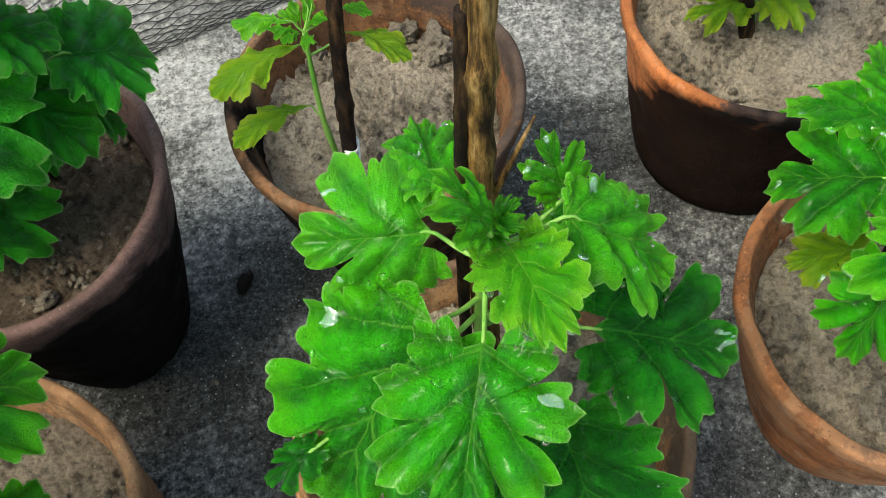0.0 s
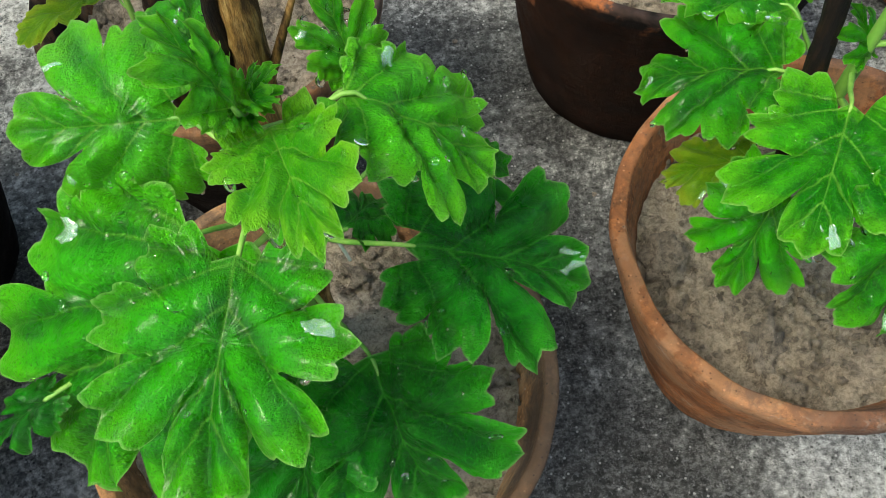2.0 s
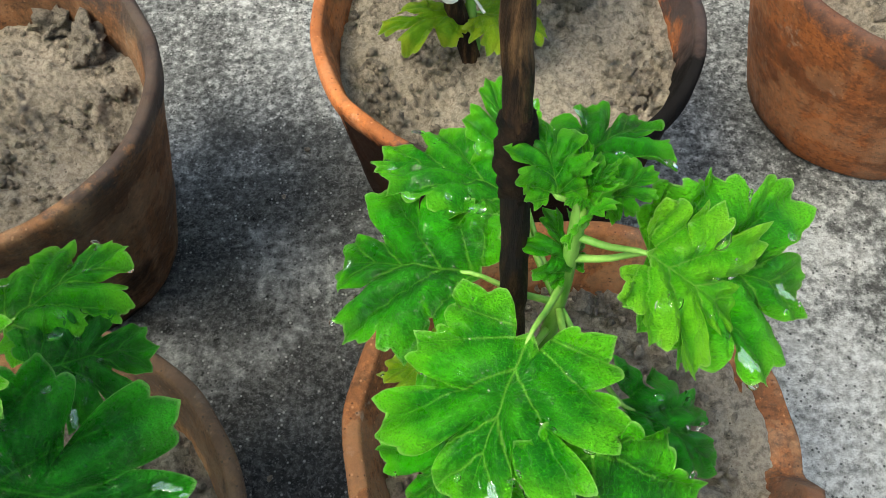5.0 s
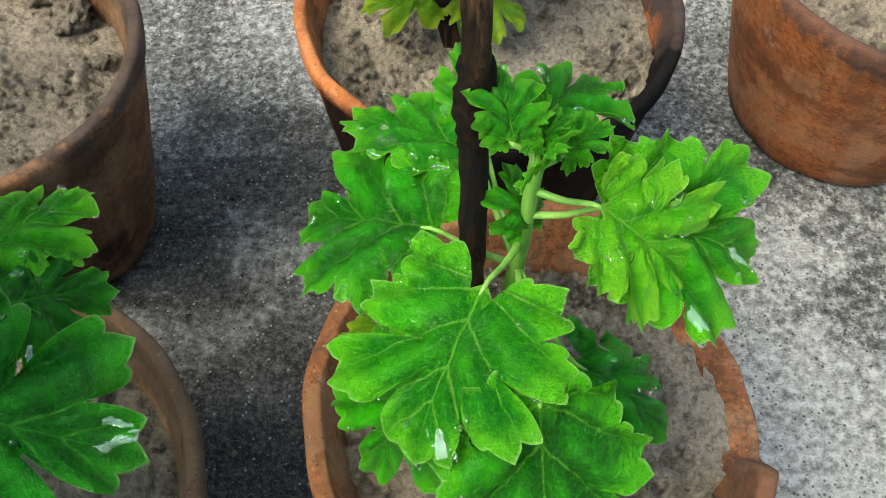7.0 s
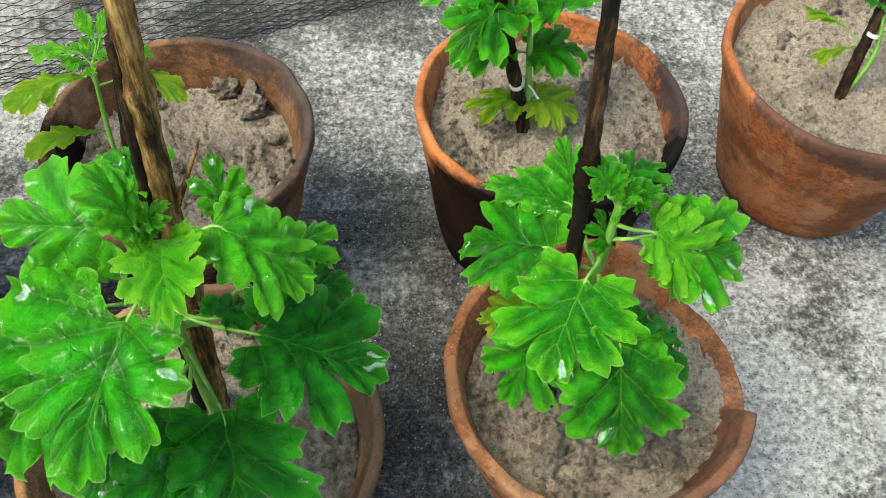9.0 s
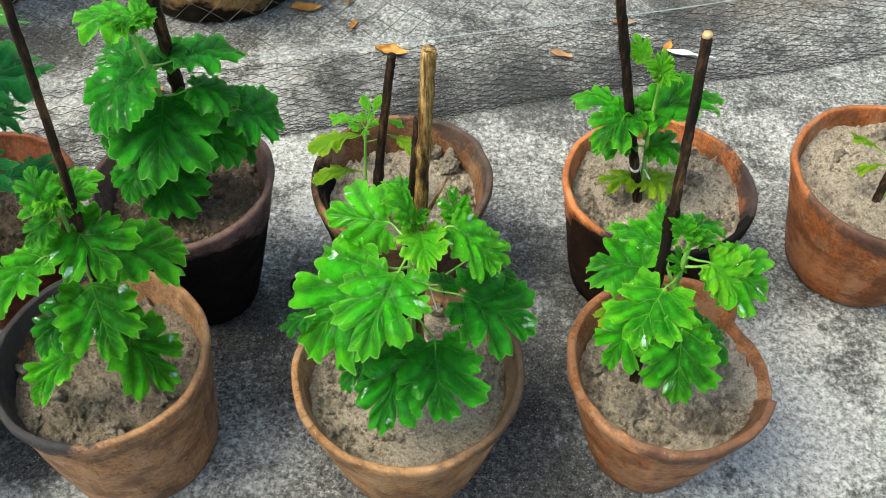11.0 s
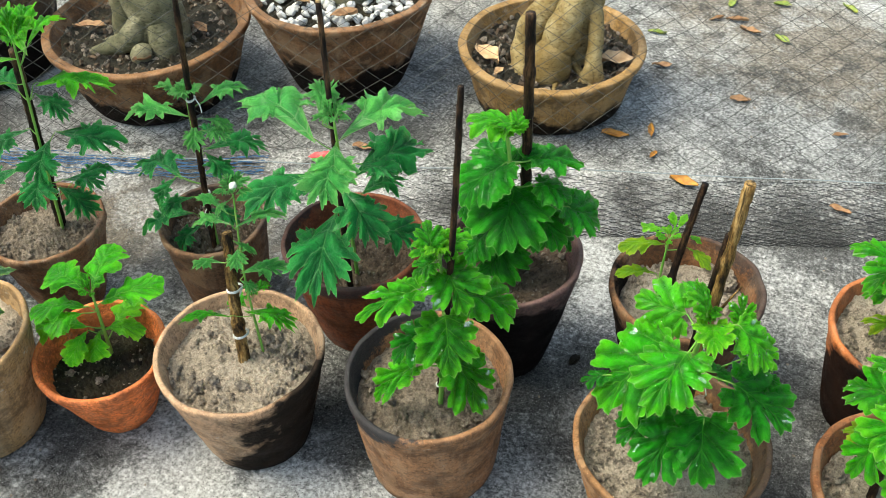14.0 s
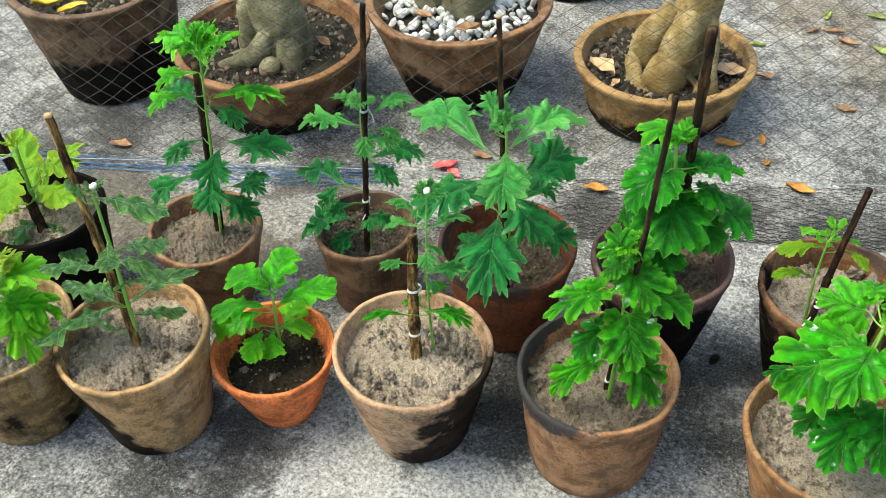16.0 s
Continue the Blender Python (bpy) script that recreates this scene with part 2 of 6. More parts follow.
def soil(name, dry=(0.54, 0.455, 0.365), damp=(0.33, 0.265, 0.205), amount=0.5):
    m = Tree(name, 0.9, 0.25)
    p = m.coord()
    base = m.mix(m.ramp(m.noise(p, 16, 5, 0.65), (amount - 0.16, 0.0), (amount + 0.14, 1.0)), damp, dry)
    base = m.mix(m.ramp(m.noise(p, 120, 5, 0.7), (0.38, 0.7), (0.47, 0.0)), base, tuple(Vector(damp) * 0.6))
    base = m.mix(m.ramp(m.voronoi(p, 190), (0.06, 0.5), (0.12, 0.0)), base, (0.6, 0.55, 0.47))
    pits = m.voronoi(m.moved(p, (4, 2, 7)), 240)
    base = m.mix(m.math("MULTIPLY", m.ramp(m.math("ADD", pits, m.math("MULTIPLY", m.noise(p, 90, 4, 0.7), 0.5)), (0.30, 0.95), (0.38, 0.0)), m.ramp(m.noise(p, 20, 3), (0.42, 0.15), (0.58, 1.0))), base, tuple(Vector(damp) * 0.25))
    sand = m.noise(m.moved(p, (3, 3, 3)), 320, 4, 0.75)
    base = m.mix(0.4, base, m.ramp(sand, (0.38, 0.08), (0.5, 0.5), (0.64, 0.85)), "OVERLAY")
    m.bump(m.math("ADD", m.math("ADD", m.math("MULTIPLY", m.noise(p, 150, 8, 0.85), 1.3), m.math("MULTIPLY", pits, 0.4)), m.math("MULTIPLY", m.noise(p, 480, 6, 0.85), 0.9)), 1.0, 0.005)
    return m.done(base, m.ramp(m.noise(p, 12, 3), (0.4, 0.6), (0.6, 0.95)))


VEINS = ((0.0, 1.52), (0.03, 1.09), (0.20, 0.73), (0.47, 0.60), (0.66, 0.55))
VEINS_CUT = ((0.13, 0.92), (0.28, 0.88), (0.50, 0.68), (0.72, 0.60))


def leaf_green(name, deep, fresh, vein, edge=(0.30, 0.42, 0.05), rough=0.34, sheen=0.3, veins=VEINS, wet=0.6):
    """A blade with a midrib, side veins, a fine network between them, and a film of water in patches."""
    m = Tree(name, rough, sheen)
    uv = m.coord("UV")
    u, v, _ = m.xyz(uv)
    v = m.math("ABSOLUTE", m.math("SUBTRACT", v, 0.5))
    rnd = m.rand()
    wob = m.math("MULTIPLY", m.math("SUBTRACT", m.noise(uv, 6, 3), 0.5), 0.07)
    d = m.math("ADD", v, m.math("MULTIPLY", u, 0.006))
    for s, angle in veins:
        line = m.math("ABSOLUTE", m.math("SUBTRACT", m.math("MULTIPLY", m.math("SUBTRACT", u, s), math.sin(angle)), m.math("MULTIPLY", m.math("ADD", v, wob), math.cos(angle))))
        behind = m.math("MULTIPLY", m.math("LESS_THAN", u, s - 0.01), 1.0)
        d = m.math("MINIMUM", d, m.math("ADD", m.math("ADD", line, m.math("MULTIPLY", v, 0.016)), behind))
    rib = m.ramp(m.math("ADD", d, m.math("MULTIPLY", u, 0.004)), (0.004, 1.0), (0.012, 0.0))
    net = m.voronoi(m.moved(uv, (0.2, 0.1, 0)), 26, "DISTANCE_TO_EDGE")
    tone = m.noise(m.coord("Object"), 4, 4, 0.6)
    patch = m.noise(m.moved(uv, (5, 2, 0)), 5, 6, 0.68)
    blend = m.math("ADD", m.math("MULTIPLY", m.math("SUBTRACT", tone, 0.5), 0.8), m.math("MULTIPLY", rnd, 0.55))
    blend = m.math("ADD", blend, m.math("MULTIPLY", m.math("SUBTRACT", patch, 0.5), 1.4))
    # crease shading in the colour: brighter on the bulges between veins
    blend = m.math("ADD", blend, m.math("MULTIPLY", m.math("MINIMUM", d, 0.11), 3.2))
    base = m.mix(m.ramp(blend, (0.18, 0.0), (0.85, 1.0)), deep, fresh)
    rim = m.n.new("ShaderNodeAttribute")
    rim.attribute_name = "rim"
    turn = m.math("ADD", m.math("MULTIPLY", rim.outputs["Fac"], 0.8), m.math("MULTIPLY", m.noise(uv, 4.5, 5, 0.65), 0.6))
    base = m.mix(m.ramp(turn, (0.82, 0.0), (1.2, 0.75)), base, m.mix(0.35, fresh, edge))
    # shade of the sunken vein valleys, painted darker
    base = m.mix(m.ramp(d, (0.006, 0.6), (0.06, 0.0)), base, deep)
    base = m.mix(m.ramp(net, (0.0, 0.35), (0.05, 0.0)), base, fresh)
    fine = m.noise(uv, 95, 4, 0.7)
    base = m.mix(m.ramp(fine, (0.36, 0.6), (0.48, 0.0)), base, tuple(Vector(deep) * 0.45))
    base = m.mix(m.ramp(m.noise(m.moved(uv, (3, 1, 0)), 75, 4, 0.7), (0.54, 0.0), (0.66, 0.3)), base, tuple(Vector(fresh) * 1.35))
    base = m.mix(m.math("MULTIPLY", rib, 0.5), base, vein)
    # thin pale line that paints the highlight along the leaf's edge
    base = m.mix(m.ramp(rim.outputs["Fac"], (0.965, 0.0), (1.0, 0.55)), base, m.mix(0.5, vein, (0.62, 0.82, 0.36)))
    h = m.math("ADD", m.math("MULTIPLY", m.math("MINIMUM", net, 0.12), 1.1), m.math("MULTIPLY", m.math("MINIMUM", d, 0.06), 14.0))
    h = m.math("ADD", h, m.math("MULTIPLY", fine, 1.3))
    h = m.math("ADD", h, m.math("MULTIPLY", m.noise(uv, 16, 4, 0.6), 3.2))
    # beads of water
    cell = m.n.new("ShaderNodeTexVoronoi")
    m.l.new(uv, cell.inputs["Vector"])
    cell.inputs["Scale"].default_value = 44
    pick = m.n.new("ShaderNodeSeparateColor")
    m.l.new(cell.outputs["Color"], pick.inputs[0])
    bead = m.math("MULTIPLY", m.ramp(cell.outputs["Distance"], (0.16, 1.0), (0.34, 0.0)), m.math("GREATER_THAN", pick.outputs[0], 0.72))
    h = m.math("ADD", h, m.math("MULTIPLY", bead, 0.9))
    m.bump(h, 1.0, 0.0026)
    film = m.math("ADD", m.noise(uv, 5.5, 5, 0.65), m.math("MULTIPLY", m.math("SUBTRACT", rnd, 0.5), 0.18))
    m.put(m.b.inputs["Coat Weight"], m.math("MAXIMUM", m.math("MULTIPLY", bead, wet), m.ramp(film, (0.52, 0.05), (0.64, wet * 0.7))))
    m.b.inputs["Coat Roughness"].default_value = 0.16
    mat = m.done(base, m.ramp(m.noise(uv, 8, 4, 0.6), (0.35, rough - 0.08), (0.65, rough + 0.16)))
    thin = m.n.new("ShaderNodeBsdfTranslucent")
    m.l.new(m.mix(0.5, base, edge), thin.inputs["Color"])
    both = m.n.new("ShaderNodeMixShader")
    both.inputs[0].default_value = 0.26
    m.l.new(m.b.outputs[0], both.inputs[1])
    m.l.new(thin.outputs[0], both.inputs[2])
    m.l.new(both.outputs[0], m.n["Material Output"].inputs["Surface"])
    return mat


def plain(name, a, b, scale=40, rough=0.6, bump=0.4, stretch=(1, 1, 1), spec=0.4, dist=0.002):
    m = Tree(name, rough, spec)
    p = m.moved(m.coord(), scale=stretch)
    k = m.noise(p, scale, 5, 0.65)
    m.bump(m.noise(p, scale * 3, 5, 0.7), bump, dist)
    return m.done(m.mix(m.ramp(k, (0.35, 0.0), (0.65, 1.0)), a, b))


def bamboo(name, dark, mid, light):
    m = Tree(name, 0.6, 0.15)
    p = m.coord()
    fibre = m.noise(m.moved(p, scale=(1, 1, 0.05)), 260, 5, 0.7)
    spots = m.noise(m.moved(p, scale=(1, 1, 0.3)), 70, 6, 0.7)
    base = m.ramp(spots, (0.38, dark), (0.5, mid), (0.66, light))
    base = m.mix(m.ramp(fibre, (0.38, 0.85), (0.56, 0.0)), base, dark)
    m.bump(m.math("ADD", fibre, m.math("MULTIPLY", spots, 0.6)), 0.8, 0.002)
    return m.done(base, m.ramp(spots, (0.4, 0.75), (0.6, 0.5)))


CONCRETE = concrete()
SOIL = soil("sandy_soil", amount=0.42)
SOIL_MID = soil("moist_sandy_soil", (0.36, 0.29, 0.225), (0.19, 0.148, 0.112), 0.46)
SOIL_DRY = soil("dry_sandy_soil", (0.56, 0.465, 0.365), (0.31, 0.245, 0.18), 0.42)
SOIL_WET = soil("damp_soil", (0.27, 0.195, 0.14), (0.09, 0.062, 0.045), 0.5)
SOIL_DARK = soil("dark_compost", (0.075, 0.06, 0.035), (0.02, 0.018, 0.012), 0.55)
CLOD = soil("clod_of_soil", (0.40, 0.335, 0.27), (0.21, 0.17, 0.135), 0.45)
LEAF_BRIGHT = leaf_green("wet_green_leaf", (0.003, 0.11, 0.004), (0.058, 0.56, 0.008), (0.20, 0.58, 0.05), edge=(0.22, 0.62, 0.012))
LEAF_FRESH = leaf_green("light_green_leaf", (0.008, 0.22, 0.005), (0.12, 0.74, 0.016), (0.30, 0.72, 0.08), edge=(0.32, 0.74, 0.03), rough=0.33)
LEAF_DEEP = leaf_green("deep_green_leaf", (0.003, 0.11, 0.005), (0.03, 0.42, 0.012), (0.09, 0.48, 0.04), edge=(0.09, 0.48, 0.014), wet=0.8)
LEAF_NEW = leaf_green("young_yellow_green_leaf", (0.06, 0.48, 0.008), (0.26, 0.82, 0.022), (0.42, 0.78, 0.12), edge=(0.40, 0.78, 0.05), rough=0.36)
LEAF_YELLOW = leaf_green("yellowing_leaf", (0.14, 0.42, 0.01), (0.40, 0.64, 0.022), (0.42, 0.58, 0.08), edge=(0.56, 0.5, 0.05), rough=0.42, wet=0.35)
LEAF_GREY = leaf_green("grey_green_cut_leaf", (0.004, 0.12, 0.03), (0.035, 0.42, 0.075), (0.20, 0.52, 0.18), edge=(0.10, 0.44, 0.09), rough=0.36, sheen=0.3, veins=VEINS_CUT, wet=0.6)
LEAF_PALE = leaf_green("silvery_cut_leaf", (0.025, 0.28, 0.045), (0.15, 0.64, 0.11), (0.34, 0.56, 0.24), edge=(0.28, 0.56, 0.18), rough=0.38, sheen=0.4, veins=VEINS_CUT, wet=0.6)
# the pale fresh tone paints the sky's sheen into this deep green leaf
LEAF_LONG = leaf_green("glossy_painted_sheen_leaf", (0.008, 0.11, 0.02), (0.13, 0.40, 0.075), (0.46, 0.60, 0.26), edge=(0.46, 0.60, 0.18), rough=0.22, sheen=0.7, veins=VEINS_CUT, wet=1.7)
STEM = plain("green_stem", (0.09, 0.27, 0.03), (0.25, 0.43, 0.09), 70, 0.5, 0.3, (1, 1, 0.3))
STAKE_DARK = bamboo("weathered_dark_bamboo", (0.004, 0.003, 0.003), (0.022, 0.011, 0.006), (0.11, 0.06, 0.028))
STAKE_TAN = bamboo("mottled_tan_bamboo", (0.015, 0.009, 0.005), (0.20, 0.11, 0.032), (0.47, 0.31, 0.13))
KNOT = plain("charred_knot", (0.002, 0.002, 0.002), (0.018, 0.010, 0.006), 160, 0.8, 1.0, spec=0.1)
STAKE_CUT = plain("cut_bamboo_end", (0.34, 0.22, 0.10), (0.5, 0.34, 0.17), 90, 0.8)
STRING = plain("white_string", (0.55, 0.55, 0.52), (0.8, 0.8, 0.78), 200, 0.8)
NET = plain("black_plastic_net", (0.016, 0.017, 0.016), (0.075, 0.075, 0.065), 60, 0.45)
NET_DARK = plain("folded_black_net", (0.008, 0.009, 0.01), (0.025, 0.027, 0.03), 60, 0.5)
NET_BLUE = plain("blue_plastic_twine", (0.02, 0.10, 0.24), (0.05, 0.19, 0.42), 60, 0.5)
ROPE = plain("grey_cord", (0.2, 0.23, 0.25), (0.36, 0.4, 0.42), 120, 0.7)
DRY_LEAF = plain("dry_brown_leaf", (0.2, 0.1, 0.045), (0.42, 0.25, 0.13), 60, 0.7)
PALE_LEAF = plain("dry_tan_leaf", (0.42, 0.25, 0.12), (0.64, 0.44, 0.26), 60, 0.65)
ORANGE_LEAF = plain("fallen_orange_leaf", (0.30, 0.12, 0.02), (0.52, 0.25, 0.04), 70, 0.55)
YELLOW_LEAF = plain("fallen_yellow_leaf", (0.6, 0.4, 0.02), (0.75, 0.52, 0.06), 60, 0.5)
GREEN_BIT = plain("fallen_green_leaf", (0.10, 0.19, 0.03), (0.32, 0.34, 0.06), 70, 0.5)
RED_PETAL = plain("faded_red_petal", (0.5, 0.05, 0.06), (0.68, 0.16, 0.16), 80, 0.6)
WHITE_SCRAP = plain("white_scrap", (0.65, 0.65, 0.63), (0.8, 0.8, 0.78), 80, 0.7)


def bark(name, low, mid, high, scale):
    m = Tree(name, 0.6, 0.3)
    p = m.coord()
    base = m.ramp(m.noise(p, scale, 7, 0.7), (0.34, low), (0.5, mid), (0.66, high))
    base = m.mix(m.ramp(m.noise(m.moved(p, (2, 2, 0)), scale * 0.4, 4, 0.6), (0.48, 0.0), (0.62, 0.6)), base, low)
    base = m.mix(m.ramp(m.noise(m.moved(p, scale=(1, 1, 2.5)), 140, 4, 0.7), (0.36, 0.8), (0.46, 0.0)), base, tuple(Vector(low) * 0.25))
    base = m.mix(m.ramp(m.voronoi(p, 47), (0.06, 0.5), (0.12, 0.0)), base, tuple(Vector(low) * 0.4))
    m.bump(m.math("ADD", m.noise(m.moved(p, scale=(1, 1, 3)), 45, 7, 0.7), m.math("MULTIPLY", m.noise(p, 160, 4, 0.7), 0.7)), 0.9, 0.006)
    return m.done(base)


BARK = bark("pale_smooth_bark", (0.075, 0.075, 0.035), (0.19, 0.175, 0.10), (0.31, 0.28, 0.18), 22)
BARK_BROWN = bark("ochre_root_bark", (0.17, 0.10, 0.02), (0.29, 0.215, 0.09), (0.46, 0.37, 0.20), 18)
PEBBLE = plain("white_pebble", (0.40, 0.395, 0.38), (0.76, 0.75, 0.73), 70, 0.6, 0.2)
MULCH = plain("dark_grit", (0.02, 0.016, 0.012), (0.14, 0.09, 0.055), 60, 0.8)
WATER = Tree("clear_water", 0.03, 0.5)
WATER.b.inputs["Transmission Weight"].default_value, WATER.b.inputs["IOR"].default_value = 1.0, 1.33
WATER = WATER.done((0.95, 0.98, 0.97))
POOL = Tree("silvery_standing_water", 0.05, 1.0)
POOL.b.inputs["Transmission Weight"].default_value, POOL.b.inputs["IOR"].default_value = 0.75, 1.4
POOL.b.inputs["Coat Weight"].default_value, POOL.b.inputs["Coat IOR"].default_value, POOL.b.inputs["Coat Roughness"].default_value = 1.0, 1.8, 0.03
POOL = POOL.done((0.55, 0.85, 0.6))
BUD = plain("pale_flower_bud", (0.5, 0.55, 0.42), (0.75, 0.76, 0.68), 200, 0.6)


# ---- builders ----
def part(name, bm, material, parent=None, label="", smooth=True):
    """One mesh object, under its thing where there is one."""
    me = bm if isinstance(bm, bpy.types.Mesh) else bpy.data.meshes.new(name)
    if bm is not me:
        bm.to_mesh(me)
        bm.free()
    if material and not me.materials:
        me.materials.append(material)
    if smooth:
        me.polygons.foreach_set("use_smooth", [True] * len(me.polygons))
    ob = new(name, me)
    if parent:
        ob.parent = parent
    if label:
        tagged(ob, label)
    return ob


def grid_mesh(name, verts, rows, cols, wrap=True, uv=None):
    """A mesh from rows x cols of vertices, joined in quads."""
    faces = []
    for i in range(rows - 1):
        for j in range(cols if wrap else cols - 1):
            k = (j + 1) % cols
            faces.append((i * cols + j, i * cols + k, (i + 1) * cols + k, (i + 1) * cols + j))
    me = bpy.data.meshes.new(name)
    me.from_pydata([tuple(v) for v in verts], [], faces)
    if uv is not None:
        layer = me.uv_layers.new(name="UVMap")
        idx = np.empty(len(me.loops), int)
        me.loops.foreach_get("vertex_index", idx)
        layer.data.foreach_set("uv", np.asarray(uv)[idx].ravel())
    return me


def tube(points, radii, sides=8, bm=None, wobble=0.0, rng=None):
    """A closed tapering tube along points."""
    bm = bm or bmesh.new()
    pts = [Vector(p) for p in points]
    rings = []
    for i, p in enumerate(pts):
        d = (pts[min(i + 1, len(pts) - 1)] - pts[max(i - 1, 0)]).normalized()
        a = d.cross(Vector((0.3, 0.9, 0.2)) if abs(d.y) < 0.9 else Vector((1, 0, 0))).normalized()
        b = d.cross(a)
        r = radii[i] if hasattr(radii, "__len__") else radii
        ring = []
        for k in range(sides):
            w = 2 * math.pi * k / sides
            f = 1 + (rng.uniform(-wobble, wobble) if rng else 0)
            ring.append(bm.verts.new(p + (a * math.cos(w) + b * math.sin(w)) * r * f))
        rings.append(ring)
    for u, v in zip(rings, rings[1:]):
        for k in range(sides):
            bm.faces.new((u[k], u[(k + 1) % sides], v[(k + 1) % sides], v[k]))
    bm.faces.new(rings[0][::-1])
    bm.faces.new(rings[-1])
    return bm


def curve_points(pts, n):
    """n points along a smooth line through pts."""
    pts = [Vector(p) for p in pts]
    out = []
    for i in range(n):
        s = i / (n - 1) * (len(pts) - 1)
        k = min(int(s), len(pts) - 2)
        f = s - k
        p0, p1, p2, p3 = pts[max(k - 1, 0)], pts[k], pts[k + 1], pts[min(k + 2, len(pts) - 1)]
        out.append(0.5 * ((2 * p1) + (p2 - p0) * f + (2 * p0 - 5 * p1 + 4 * p2 - p3) * f * f + (3 * p1 - p0 - 3 * p2 + p3) * f ** 3))
    return out


def lump(bm, centre, size, rng, rough=0.25, level=2):
    """A rough little ball of earth or stone."""
    made = bmesh.ops.create_icosphere(bm, subdivisions=level, radius=1.0)["verts"]
    off = Vector((rng.uniform(-50, 50), rng.uniform(-50, 50), rng.uniform(-50, 50)))
    sx, sy, sz = (size * rng.uniform(0.75, 1.25) for _ in range(3))
    turn = Euler((rng.uniform(0, 6), rng.uniform(0, 6), rng.uniform(0, 6))).to_matrix()
    for v in made:
        c = v.co * (1 + rough * 2 * noise.noise(v.co * 1.6 + off) + rough * noise.noise(v.co * 4 + off) + rough * 0.5 * noise.noise(v.co * 9 + off))
        v.co = Vector(centre) + turn @ Vector((c.x * sx, c.y * sy, c.z * sz * 0.8))
    return made


# ---- ground ----
def build_ground():
    bm = bmesh.new()
    xs = [-400, -60, -12, -4, -2.6, 2.2, 4, 12, 60, 400]
    vs = [[bm.verts.new((x, y, 0)) for x in xs] for y in xs]
    for a, b in zip(vs, vs[1:]):
        for i in range(len(xs) - 1):
            bm.faces.new((a[i], a[i + 1], b[i + 1], b[i]))
    tagged(part("ground", bm, CONCRETE), "weathered grey concrete yard with dark algae stains", "ground", kind="structure")


build_ground()


# ---- pots ----
def pot_mesh(r, h, rb, wall, lip, seed, gap=None, sides=160, dents=1.0):
    """A thrown clay pot: outer wall, rounded rim, inner wall, floor. gap: (from, to, depth), degrees of broken rim."""
    t = wall
    prof = [(0.0, 0.004), (rb * 0.5, 0.003), (rb * 0.93, 0.0), (rb, 0.006)]
    for i in range(1, 9):
        f = i / 9
        prof.append((rb + (r - lip - rb) * (f ** 0.9), h * (0.03 + 0.85 * f)))
    prof += [(r - lip * 0.6, h - 0.020), (r - lip * 0.1, h - 0.013), (r, h - 0.006), (r - 0.0004, h - 0.0022), (r - 0.0016, h - 0.0006), (r - 0.003, h), (r - t + 0.002, h - 0.0002), (r - t + 0.0007, h - 0.001), (r - t, h - 0.0025), (r - t - 0.0006, h - 0.006), (r - t - 0.003, h - 0.012)]
    for i in range(1, 6):
        f = 1 - i / 6
        prof.append((max(0.01, rb - t + (r - rb - 0.004) * f), 0.014 + (h - 0.026) * f))
    prof.append((0.0, 0.014))
    verts = []
    rng = random.Random(seed)
    ph = [rng.uniform(0, 6.28) for _ in range(4)]
    for a, z in prof:
        for k in range(sides):
            w = 2 * math.pi * k / sides
            rr = a * (1 + dents * (0.008 * math.sin(2 * w + ph[0]) + 0.004 * math.sin(3 * w + ph[1]) + 0.0025 * math.sin(7 * w + ph[2])))
            rr += 0.0016 * dents * noise.noise(Vector((math.cos(w) * 4, math.sin(w) * 4, z * 40 + seed)))
            zz = z + (0.0025 * math.sin(w + ph[3]) + 0.0018 * noise.noise(Vector((math.cos(w) * 3, math.sin(w) * 3, seed * 3.1)))) * z / h * dents
            if gap:
                deg = (math.degrees(w) + 180) % 360 - 180
                a0, a1, depth = gap
                if a0 < deg < a1:
                    f = min(1, (deg - a0) / 9) * min(1, (a1 - deg) / 2)
                    cap = h - depth * f + 0.003 * noise.noise(Vector((deg * 0.09, 1.3, seed)))
                    zz = min(zz, cap)
            verts.append((rr * math.cos(w), rr * math.sin(w), zz))
    return grid_mesh("flower_pot", verts, len(prof), sides)


def soil_mesh(r, seed, hump=0.006, lumpy=1.0, rings=64, sides=190):
    verts = []
    o = Vector((seed * 3.7, seed * 1.3, 0))
    for i in range(rings):
        a = r * (i / (rings - 1)) ** 0.85
        for k in range(sides):
            w = 2 * math.pi * k / sides
            x, y = a * math.cos(w), a * math.sin(w)
            p = Vector((x, y, 0)) + o
            rough = min(1.0, max(0.0, 0.42 + 1.7 * noise.noise(p * 17 + Vector((4, 8, 2)))))
            lumps = lumpy * (0.5 + 0.7 * rough)
            z = hump * (1 - (a / r) ** 2) + 0.008 * noise.noise(p * 14) + lumps * (0.005 * noise.noise(p * 55) + 0.006 * noise.noise(p * 130) + 0.006 * noise.noise(p * 260))
            c = noise.noise(p * 85 + Vector((7, 3, 1)))
            z += lumps * (0.014 * max(0, c - 0.2) - 0.012 * max(0, noise.noise(p * 110 + Vector((2, 9, 4))) - 0.35))
            verts.append((x, y, z))
    return grid_mesh("soil", verts, rings, sides)


